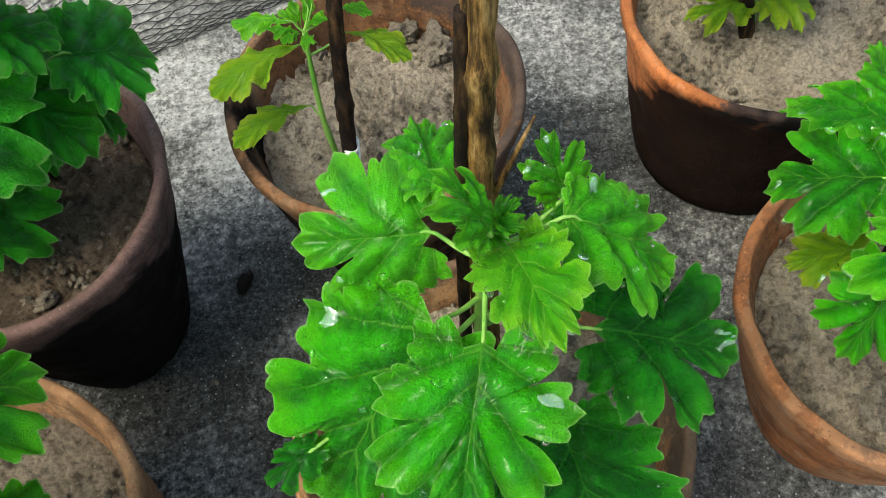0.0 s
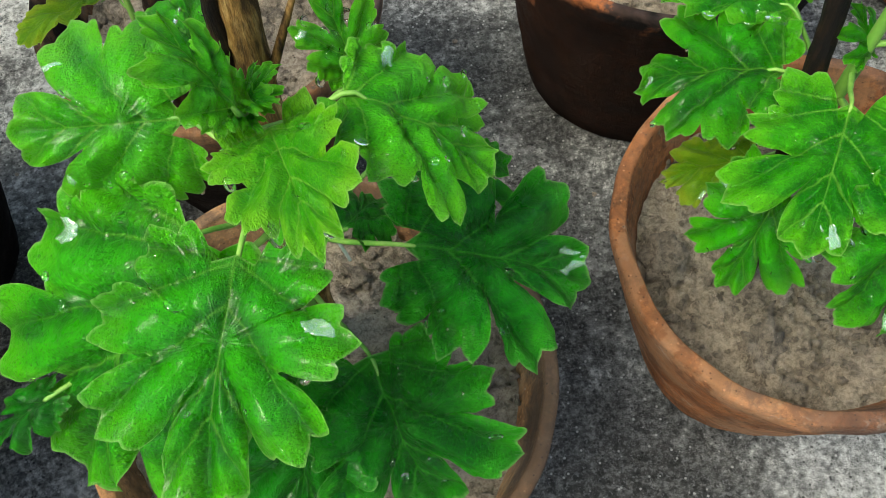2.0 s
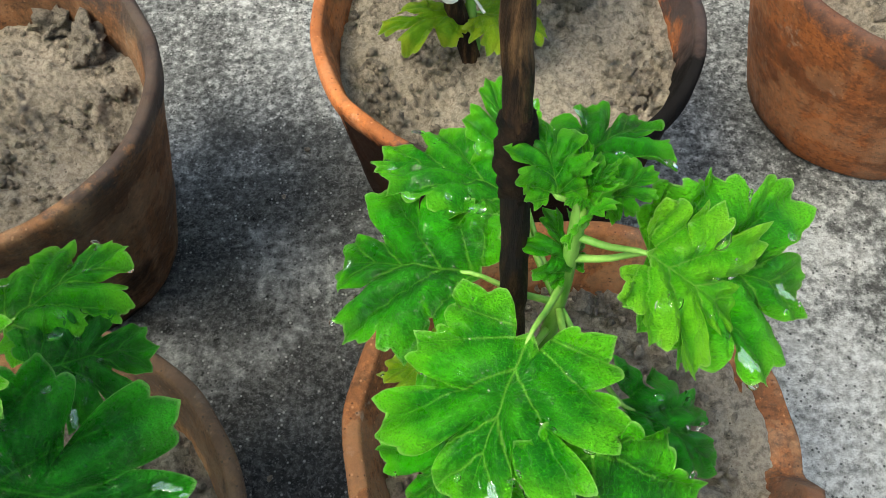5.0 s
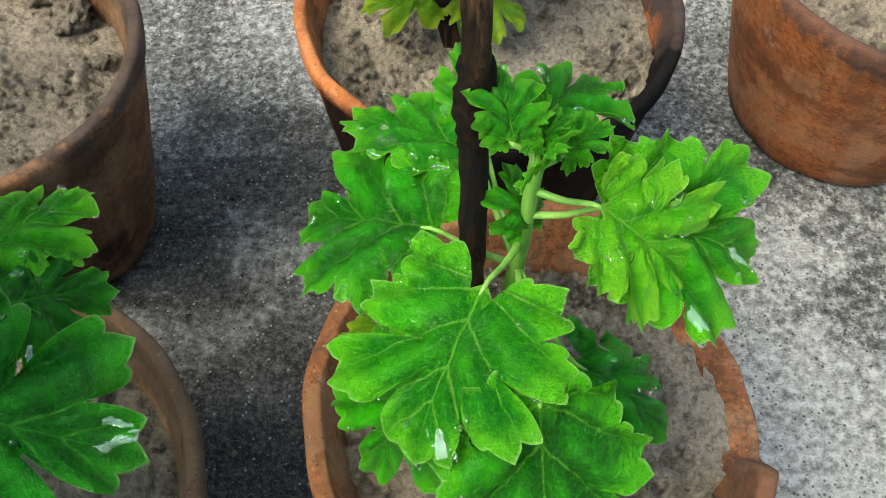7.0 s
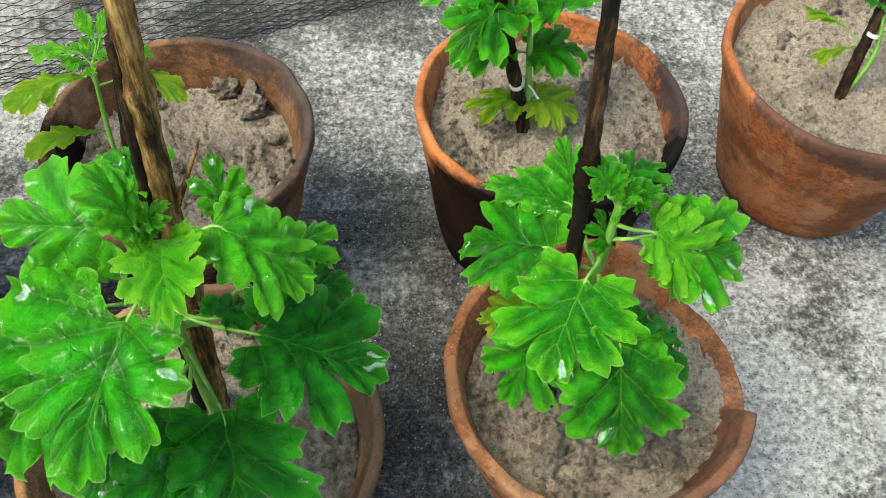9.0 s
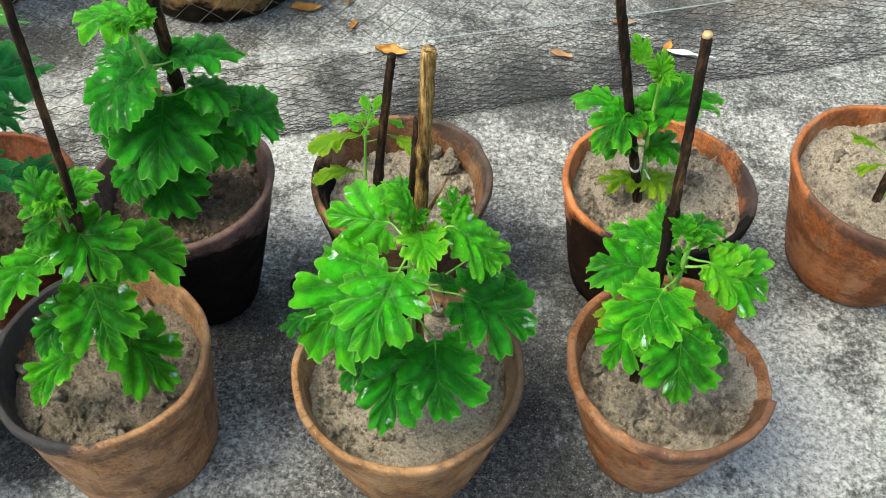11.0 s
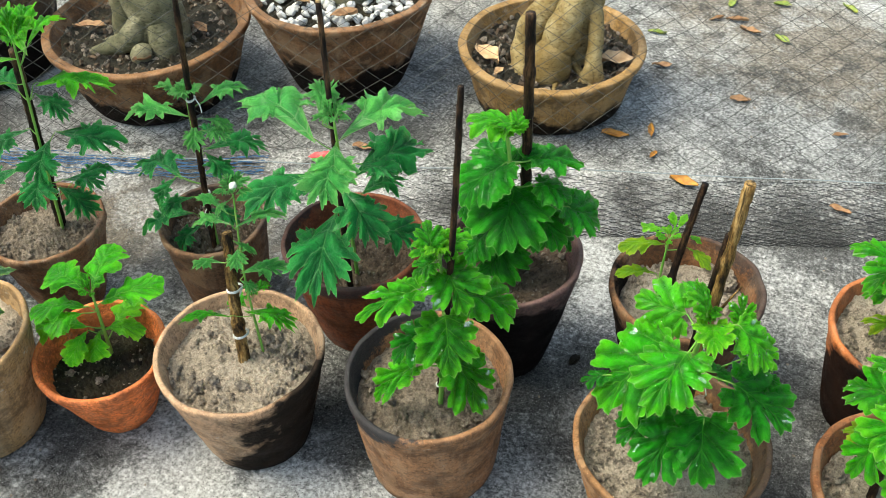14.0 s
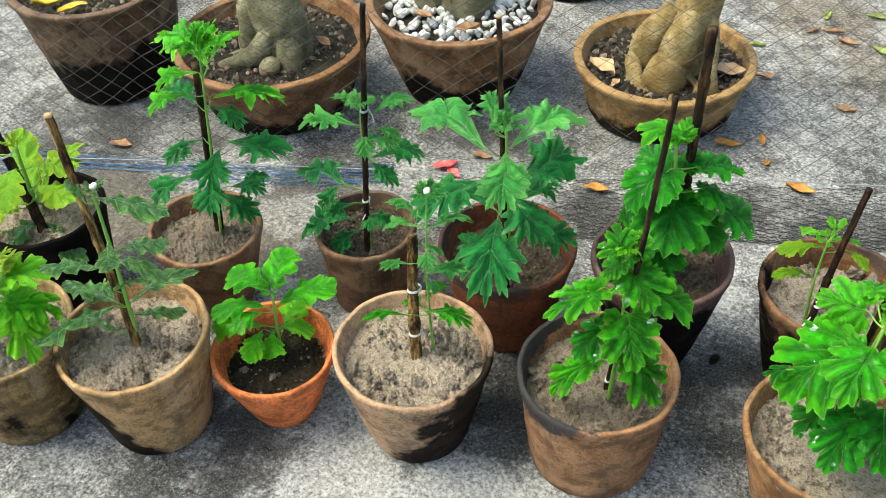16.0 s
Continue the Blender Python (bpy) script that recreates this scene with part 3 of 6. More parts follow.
def pot(x, y, r, h, rb, material, label, soil_z, earth=None, clods=14, seed=1, gap=None, wall=0.0085, lip=0.005, lumpy=1.0, big=(), crumbs=420, category="flower pot", group="clay pots in the yard", dents=1.0):
    earth = earth or SOIL
    ob = part("flower_pot", pot_mesh(r, h, rb, wall, lip, seed, gap, dents=dents), material)
    ob.matrix_basis = pose(x, y, 0.0)
    tagged(ob, label, category, group)
    f = (soil_z - 0.014) / (h - 0.026)
    ri = rb - wall + (r - rb - 0.004) * f + 0.003
    dirt = part("soil", soil_mesh(ri, seed, lumpy=lumpy), earth, ob)
    dirt.location = (0, 0, soil_z - 0.004)
    rng = random.Random(seed * 7 + 1)
    drift = Vector((seed * 3.7, seed * 1.3, 0))
    for i in range(clods):
        a, w, s = ri * 0.93 * math.sqrt(rng.random()), rng.uniform(0, 6.28), rng.uniform(0.0025, 0.0065) * (1.3 if i % 5 == 0 else 1)
        for _ in range(6):
            if noise.noise((Vector((a * math.cos(w), a * math.sin(w), 0)) + drift) * 17 + Vector((4, 8, 2))) > 0.02:
                break
            a, w = ri * 0.93 * math.sqrt(rng.random()), rng.uniform(0, 6.28)
        bm = bmesh.new()
        lump(bm, (0, 0, 0), s, rng, 0.5, 3)
        c = part("clod", bm, CLOD, dirt)
        c.location = (a * math.cos(w), a * math.sin(w), s * 0.35 + 0.004)
    for cx, cy, s in big:
        bm = bmesh.new()
        lump(bm, (0, 0, 0), s, rng, 0.42, 4)
        c = part("clod", bm, CLOD, dirt, "large dried lump of soil")
        c.location = (cx - x, cy - y, s * 0.5 + 0.003)
    if crumbs:
        bm = bmesh.new()
        for i in range(crumbs):
            a, w, s = ri * 0.95 * math.sqrt(rng.random()), rng.uniform(0, 6.28), rng.uniform(0.0008, 0.0032)
            if noise.noise((Vector((a * math.cos(w), a * math.sin(w), 0)) + drift) * 17 + Vector((4, 8, 2))) < -0.12 and i % 4:
                continue
            lump(bm, (a * math.cos(w), a * math.sin(w), 0.003 + s * 0.4), s, rng, 0.55, 1)
        tagged(part("loose_earth", bm, CLOD, dirt), kind="stuff")
    return ob


# ---- plants ----
# Half outlines of a blade of unit length: along, out from the midrib, and where on the midrib the line to it starts.
OUTLINE = {}
OUTLINE["spoon"] = [(0, 0, 0), (0.1, 0.04, 0.06), (0.24, 0.09, 0.15), (0.36, 0.18, 0.22), (0.45, 0.27, 0.27), (0.54, 0.29, 0.33), (0.59, 0.22, 0.40),
                    (0.65, 0.30, 0.44), (0.75, 0.325, 0.51), (0.83, 0.27, 0.60), (0.845, 0.19, 0.68), (0.90, 0.2, 0.74), (0.96, 0.11, 0.86), (1.0, 0, 0.975)]
OUTLINE["long"] = [(0, 0, 0), (0.1, 0.05, 0.06), (0.24, 0.1, 0.15), (0.38, 0.17, 0.24), (0.49, 0.2, 0.33), (0.54, 0.155, 0.41), (0.61, 0.21, 0.46), (0.69, 0.22, 0.53), (0.74, 0.16, 0.61),
             (0.81, 0.18, 0.67), (0.90, 0.12, 0.80), (1.0, 0, 0.975)]


# Blades by their lobes, from the blade's heart: degrees from the midrib, reach, half its spread, teeth; then how blunt the lobes are, and how near the gaps come to the heart.
LOBES = {"round": ((0, 0.64, 25, 4), (51, 0.61, 23, 3.6), (100, 0.52, 23, 3.4), (143, 0.55, 22, 3)),
         "broad": ((0, 0.62, 27, 4), (52, 0.60, 27, 4), (102, 0.54, 28, 4), (146, 0.56, 24, 3)),
         "cut": ((0, 0.46, 12, 3), (25, 0.47, 12.5, 3), (53, 0.43, 14, 3), (87, 0.38, 17, 2.6), (122, 0.35, 16, 2.2))}
HEARTS = {"round": 0.36, "broad": 0.37, "cut": 0.54}
BLUNT = {"round": (3.2, 0.5), "broad": (2.8, 0.5), "cut": (2.3, 0.55)}


def lobed_edge(kind, rng, fine=1.0):
    """Places round the edge of a blade, from the stalk round by the left to the stalk: lobes with narrow gaps and pointed teeth."""
    lobes, heart = [], HEARTS[kind]
    p0, p1 = BLUNT[kind]
    gap = rng.uniform(0.36, 0.46) if kind == "broad" else rng.uniform(0.20, 0.38)
    lows = [rng.uniform(0.75, 1.05) for _ in range(3)]
    for side in (1, -1):
        for a, reach, half, teeth in LOBES[kind]:
            if a or side > 0:
                lobes.append((side * a + rng.uniform(-4, 4) * (a > 0), reach * rng.uniform(0.92, 1.06), half * rng.uniform(0.94, 1.08), teeth, rng.uniform(-0.15, 0.15), rng.uniform(0.055, 0.085)))
    turns = [-180.0, 180.0]
    for a, _, half, _, _, _ in lobes:
        n = int(46 * fine)
        turns += [a + half * math.sin(math.pi * ((k + 0.5) / n - 0.5)) for k in range(n)]
    turns = sorted(t for t in turns if -180 <= t <= 180)
    edge = []
    for t in turns:
        if kind != "cut":
            r = gap * (0.9 + 0.25 * min(1.0, abs(t) / 140) ** 1.5)
        else:
            r = 0.20 + 0.34 * max(0.0, (abs(t) - 150) / 30) ** 2.2
        for a, reach, half, teeth, off, deep in lobes:
            u = (t - a) / half
            if abs(u) >= 1:
                continue
            low = 0.22 if kind == "cut" else gap * lows[round(abs(a)) % 3] if abs(a) < 90 else max(gap, 0.28)
            q = low + (reach - low) * (1 - abs(u) ** p0) ** p1
            w = ((u * 0.8 + off) * teeth * 0.5 + 0.5) % 1.0
            bite = math.sin(math.pi * w) ** 0.8 + 0.36 * max(0.0, 1 - abs(w - 0.5) * 6)
            q += deep * (bite - 0.75) * max(0.0, 1 - abs(u) ** 3)
            r = max(r, q)
        if kind != "cut" and abs(t) > 165:
            f = (180 - abs(t)) / 15
            r = heart * (1 - f) + r * f
        edge.append((heart + r * math.cos(radians(t)), r * math.sin(radians(t))))
    return edge


def lobed_leaf(kind, seed, arch=0.1, cup=0.0, wave=0.03, rings=11, fine=1.0, curl=0.0):
    """A lobed blade of unit length along x, with its stalk at the origin, puckered between sunken veins. arch: the rise of its middle; cup: the rise of its sides; curl: how far the tip hangs."""
    rng = random.Random(seed)
    edge, heart = lobed_edge(kind, rng, fine), HEARTS[kind]
    veins = VEINS_CUT if kind == "cut" else VEINS
    ph = [rng.uniform(0, 6.28) for _ in range(3)]
    off = Vector((seed * 1.7, seed * 0.9, seed))

    def height(x, y, f):
        av = abs(y)
        d = av
        for q, angle in veins:
            if x > q - 0.02:
                d = min(d, abs((x - q) * math.sin(angle) - av * math.cos(angle)) + 0.01)
        fade = min(1.0, math.hypot(x, y) * 4)
        z = 0.088 * fade * (1 - math.exp(-((d / 0.075) ** 1.4)))
        z += arch * 4 * x * (1 - x) + cup * 4 * av * av - curl * max(0.0, x - 0.5) ** 2 * 4
        w = math.atan2(y, x - heart)
        z += wave * f ** 3 * (math.sin(4 * w + ph[0]) + 0.7 * math.sin(7 * w + ph[1]) + 0.5 * math.sin(15 * w + ph[2]))
        p = Vector((x, y, 0))
        z += 0.05 * f * noise.noise(p * 3.5 + off) + 0.042 * noise.noise(p * 8 + off) + 0.014 * fade * noise.noise(p * 24 + off)
        return z

    verts, uv, rim = [], [], []
    for ex, ey in edge:
        for k in range(1, rings):
            f = k / (rings - 1)
            x, y = heart + (ex - heart) * f, ey * f
            verts.append((x, y, height(x, y, f)))
            uv.append((x, y + 0.5))
            rim.append(f)
    verts.append((heart, 0, height(heart, 0, 0)))
    uv.append((heart, 0.5))
    rim.append(0.0)
    n, c = len(edge), rings - 1
    faces = []
    for i in range(n - 1):
        a, b = i * c, (i + 1) * c
        faces.append((len(verts) - 1, a, b))
        faces += [(a + k, a + k + 1, b + k + 1, b + k) for k in range(c - 1)]
    me = bpy.data.meshes.new("leaf")
    me.from_pydata(verts, [], faces)
    layer = me.uv_layers.new(name="UVMap")
    idx = np.empty(len(me.loops), int)
    me.loops.foreach_get("vertex_index", idx)
    layer.data.foreach_set("uv", np.asarray(uv)[idx].ravel())
    keep = me.attributes.new("rim", "FLOAT", "POINT")
    keep.data.foreach_set("value", rim)
    return me


def leaf_mesh(kind, seed, arch=0.1, cup=0.0, wave=0.03, rings=9):
    """A blade of unit length along x, with its stalk at the origin: lobes, teeth, and a surface puckered between the veins."""
    rng = random.Random(seed)
    teeth, pitch, sharp = {"spoon": (0.03, 0.10, 0.8), "long": (0.03, 0.10, 1.0)}[kind]
    samples = 150
    veins = VEINS if kind == "spoon" else VEINS_CUT
    me_v, uv, rim, faces = [], [], [], []
    ph, ph2 = rng.uniform(0, 6.28), rng.uniform(0, 6.28)

    def height(x, y, f):
        av = abs(y)
        d = av
        for q, angle in veins:
            if x > q - 0.01:
                d = min(d, abs((x - q) * math.sin(angle) - av * math.cos(angle)))
        z = 0.024 * (1 - math.exp(-((d / 0.055) ** 1.25)))
        z += arch * 4 * max(-0.05, x) * (1 - x) + cup * av * av * 1.6 - 0.10 * av * (1 if cup <= 0 else -0.4)
        w = math.atan2(y, x - 0.45)
        z += wave * f ** 2 * (math.sin(5 * w + ph) + 0.6 * math.sin(9 * w + ph2))
        return z + 0.045 * noise.noise(Vector((x * 5, y * 5, seed))) + 0.016 * noise.noise(Vector((x * 15, y * 15, seed)))

    for side in (1, -1):
        ctrl = [Vector((x + rng.uniform(-0.012, 0.012) * (0 < i < len(OUTLINE[kind]) - 1), y * rng.uniform(0.92, 1.09), f)) for i, (x, y, f) in enumerate(OUTLINE[kind])]
        line = curve_points(ctrl, samples)
        run, walked = 0.0, []
        for i, p in enumerate(line):
            if i:
                run += math.hypot(p.x - line[i - 1].x, p.y - line[i - 1].y)
            walked.append(run)
        first = len(me_v)
        off = rng.uniform(0, 1)
        for i, p in enumerate(line):
            q0, q1 = line[max(i - 1, 0)], line[min(i + 1, samples - 1)]
            n = Vector((-(q1.y - q0.y), q1.x - q0.x)).normalized() if i not in (0, samples - 1) else Vector((0, 0))
            t = (1 - abs(2 * ((walked[i] / pitch + off) % 1.0) - 1)) ** sharp
            e = Vector((p.x, p.y)) + n * (teeth * (t - 0.45)) * min(1, i / 6) * min(1, max(0.15, (p.y - 0.12) / 0.2 + (0.9 if p.x > 0.83 else 0)))
            foot = Vector((min(0.985, max(0, p.z)), 0))
            for k in range(rings):
                f = k / (rings - 1)
                c = foot.lerp(e, f)
                c.y = max(0.0, c.y) * side
                me_v.append((c.x, c.y, height(c.x, c.y, f)))
                uv.append((c.x, c.y + 0.5))
                rim.append(f)
        for i in range(samples - 1):
            for k in range(rings - 1):
                a_, b_ = first + i * rings + k, first + (i + 1) * rings + k
                faces.append((a_, b_, b_ + 1, a_ + 1) if side < 0 else (a_, a_ + 1, b_ + 1, b_))
    me = bpy.data.meshes.new("leaf")
    me.from_pydata(me_v, [], faces)
    layer = me.uv_layers.new(name="UVMap")
    idx = np.empty(len(me.loops), int)
    me.loops.foreach_get("vertex_index", idx)
    layer.data.foreach_set("uv", np.asarray(uv)[idx].ravel())
    bm = bmesh.new()
    bm.from_mesh(me)
    keep = bm.verts.layers.float.new("rim")
    bm.verts.ensure_lookup_table()
    for v, f in zip(bm.verts, rim):
        v[keep] = f
    bmesh.ops.remove_doubles(bm, verts=bm.verts, dist=0.0006)
    bmesh.ops.recalc_face_normals(bm, faces=bm.faces)
    if sum(f.normal.z for f in bm.faces) < 0:
        bmesh.ops.reverse_faces(bm, faces=bm.faces)
    bm.to_mesh(me)
    bm.free()
    return me


def drop_mesh():
    bm = bmesh.new()
    bmesh.ops.create_icosphere(bm, subdivisions=2, radius=1.0)
    for v in bm.verts:
        v.co.z = v.co.z * (0.55 if v.co.z > 0 else 0.12)
    me = bpy.data.meshes.new("water_drop")
    bm.to_mesh(me)
    bm.free()
    me.materials.append(WATER)
    me.polygons.foreach_set("use_smooth", [True] * len(me.polygons))
    return me


DROP = drop_mesh()


def wet_leaf(ob, size, wide, count, rng):
    """Water drops that sit on a leaf."""
    vs = ob.data.vertices
    for _ in range(count):
        v = vs[rng.randrange(300, len(vs) - 300)]
        while ob.data.attributes["rim"].data[v.index].value < max(0.25, rng.random()):
            v = vs[rng.randrange(300, len(vs) - 300)]
        s = rng.uniform(0.0008, 0.0022) * (1.8 if rng.random() < 0.15 else 1)
        d = part("water_drop", DROP, None, ob)
        d.matrix_basis = Matrix.Translation(v.co) @ v.normal.to_track_quat("Z", "Y").to_matrix().to_4x4() @ Matrix.Diagonal((s / size * rng.uniform(0.8, 1.3), s / size / wide, s / size, 1))
        d.visible_shadow = False


SURFACE = {}


def pool(ob, rng):
    """A shallow sheet of water held near the edge of a leaf."""
    me = ob.data
    if me.name not in SURFACE:
        SURFACE[me.name] = BVHTree.FromPolygons([v.co.copy() for v in me.vertices], [tuple(f.vertices) for f in me.polygons])
    tree, rim = SURFACE[me.name], me.attributes["rim"].data
    pick = [v.co for v in me.vertices if 0.72 < rim[v.index].value < 0.84 and v.co.x > 0.1 and math.hypot(v.co.x - 0.36, v.co.y) > 0.4]
    c = rng.choice(pick)
    a, b, ph = rng.uniform(0.05, 0.08), rng.uniform(0.035, 0.05), rng.uniform(0, 6.28)
    turn = Euler((0, 0, math.atan2(c.y, c.x - 0.3) + rng.uniform(-0.6, 0.6)))
    bm, rings = bmesh.new(), []
    for f, up in ((1.0, 0.001), (0.88, 0.007), (0.5, 0.010), (0.0, 0.011)):
        ring = []
        for k in range(32 if f else 1):
            w = 2 * math.pi * k / 32
            g = f * (1 + 0.28 * math.sin(2 * w + ph) + 0.35 * noise.noise(Vector((math.cos(w) * 2, math.sin(w) * 2, ph))))
            q = Vector((math.cos(w) * a * g, math.sin(w) * b * g, 0))
            q.rotate(turn)
            hit = tree.find_nearest(c + q)
            ring.append(bm.verts.new(hit[0] + Vector((0, 0, up))))
        rings.append(ring)
    for u, v in zip(rings, rings[1:]):
        for k in range(32):
            n = (k + 1) % 32
            bm.faces.new((u[k], u[n], v[n], v[k]) if len(v) > 1 else (u[k], u[n], v[0]))
    d = part("water_pool", bm, POOL, ob)
    d.visible_shadow = False


BLADES = {}


def blade(kind, material, k):
    """One of a handful of blades of a kind and colour, shared by alike leaves."""
    key = (kind, material.name, k)
    if key not in BLADES:
        shape = [(0.10, -0.3, 0.028), (0.06, -0.55, 0.036), (0.14, 0.1, 0.03), (0.05, -0.2, 0.05)][k % 4]
        me = lobed_leaf(kind, 11 + 7 * k, shape[0], shape[1] * 0.3, shape[2], 8, 0.6, curl=0.06) if kind in LOBES else leaf_mesh(kind, 11 + 7 * k, *shape)
        me.materials.append(material)
        me.polygons.foreach_set("use_smooth", [True] * len(me.polygons))
        BLADES[key] = me
    return BLADES[key]


def plant(base, top, leaves, kind, label, materials, stem=0.0045, seed=1, bud=0, category="plant", group="potted chrysanthemums", new_top=True, wide=1.0, fill=0, tip_size=0.034, drops=0, grow=1.05, deep_to=0.3, placed=()):
    """A stem from base to top with leaves: rows of stalk end x y z, tip x y z, width to length. materials: old leaf, young leaf.
    placed: leaves with a blade of their own: stalk end, tip, the ends of the left and right lobes, material, hang of the tip."""
    rng = random.Random(seed)
    base, top = Vector(base), Vector(top)
    thing = new("plant")
    thing.location = base
    tagged(thing, label, category, group)
    mid = base.lerp(top, 0.5) + Vector((rng.uniform(-1, 1), rng.uniform(-1, 1), 0)) * 0.008
    line = curve_points([base - Vector((0, 0, 0.012)), mid, top], 14)
    rad = [stem * (1.15 - 0.55 * i / 13) * (1.12 if i % 3 == 0 else 1) for i in range(14)]
    bm = tube([p - base for p in line], rad, 9)
    part("stem", bm, STEM, thing)
    hi = max(r[2] for r in leaves)
    lo = min(r[2] for r in leaves)
    leaves = list(leaves)

    def stalk(j, x, z, size):
        """The stalk of a leaf, from the stem a little lower down."""
        s = min(line, key=lambda p: (p - j).length + abs(p.z - (j.z - 0.25 * size)) * 0.7)
        reach = (s - j).length
        if reach > 0.004:
            bend = s.lerp(j, 0.5) + Vector((0, 0, -0.08 * reach))
            pts = curve_points([s - base, bend - base, j - base, j + x * size * 0.14 - base + z * size * 0.012], 9)
            part("petiole", tube(pts, [stem * (0.42 - 0.034 * q) for q in range(9)], 7), STEM, thing)

    for n, (j, t, le, ri, mat, curl) in enumerate(placed):
        j, t, le, ri = Vector(j), Vector(t), Vector(le), Vector(ri)
        x = t - j
        size = x.length
        x.normalize()
        y = le - ri
        y = y - x * y.dot(x)
        broad = y.length
        y.normalize()
        z = x.cross(y)
        rise = ((le + ri) * 0.5 - j).dot(z) / size
        half = broad / size * 0.5
        me = lobed_leaf("round", seed * 50 + n, 0.07, max(-0.45, min(0.35, (rise - 0.07) * 0.9)), 0.020, curl=curl)
        me.materials.append(mat)
        ob = part("leaf", me, None, thing)
        ob.matrix_basis = Matrix.Translation(j - base) @ Matrix((x, y, z)).transposed().to_4x4() @ Matrix.Diagonal((size, broad / 0.96, size, 1))
        if drops:
            wet_leaf(ob, size, half * 2, drops, rng)
            for _ in range((1, 2, 0, 2, 1, 3)[n % 6] if mat not in (LEAF_NEW,) else 0):
                pool(ob, rng)
        stalk(j, x, z, size)
    for q in range(fill):
        w = q * 2.39996 + seed * 1.3
        k = line[4 + (q * 5) % 9]
        ll = (sum((Vector(r[:3]) - Vector(r[3:6])).length for r in leaves[:6]) / len(leaves[:6])) * rng.uniform(0.5, 0.8)
        out = Vector((math.cos(w), math.sin(w), 0))
        j = k + out * ll * 0.45 + Vector((0, 0, 0.008))
        t = j + out * ll + Vector((0, 0, rng.uniform(-0.3, 0.15) * ll))
        leaves.append((*j, *t, 0.95))
    for n, (jx, jy, jz, tx, ty, tz, w) in enumerate(leaves):
        j, t = Vector((jx, jy, jz)), Vector((tx, ty, tz))
        x = t - j
        size = x.length
        x.normalize()
        z = Vector((rng.uniform(-0.16, 0.16), rng.uniform(-0.16, 0.16), 1))
        z = (z - x * z.dot(x)).normalized()
        y = z.cross(x)
        level = (jz - lo) / max(0.02, hi - lo)
        old, young = materials[0], materials[1]
        low = materials[2] if len(materials) > 2 else old
        mat = young if (level > 0.72 and new_top) else (low if level < deep_to else old)
        ob = part("leaf", blade(kind, mat, rng.randrange(4)), None, thing)
        m = Matrix((x, y, z)).transposed().to_4x4()
        size *= grow
        ob.matrix_basis = Matrix.Translation(j - base) @ m @ Matrix.Diagonal((size, size * w * wide, size, 1))
        if drops and size > 0.045:
            wet_leaf(ob, size, w * wide, drops, rng)
            for _ in range(rng.choice((0, 1, 2, 2)) if level < 0.75 else 0):
                pool(ob, rng)
        stalk(j, x, z, size)
    # the folded leaves at the growing tip
    tip = line[-1] - base
    for q in range(8):
        w = q * 2.4 + seed
        out = Vector((math.cos(w), math.sin(w), rng.uniform(0.4, 1.1))).normalized()
        size = rng.uniform(0.5, 1.0) * tip_size
        z = (Vector((0, 0, 1)) - out * out.z).normalized()
        y = z.cross(out)
        ob = part("leaf", blade(kind, materials[1], q % 4), None, thing)
        ob.matrix_basis = Matrix.Translation(tip + out * 0.003) @ Matrix((out, y, z)).transposed().to_4x4() @ Matrix.Diagonal((size, size * 0.7, size * 1.3, 1))
    for q in range(bud):
        bm = bmesh.new()
        lump(bm, tip + Vector((0.004 * q, 0.003, 0.012 + 0.004 * q)), 0.0055, rng, 0.08, 2)
        part("flower_bud", bm, BUD, thing, "small pale closed flower bud")
    return thing


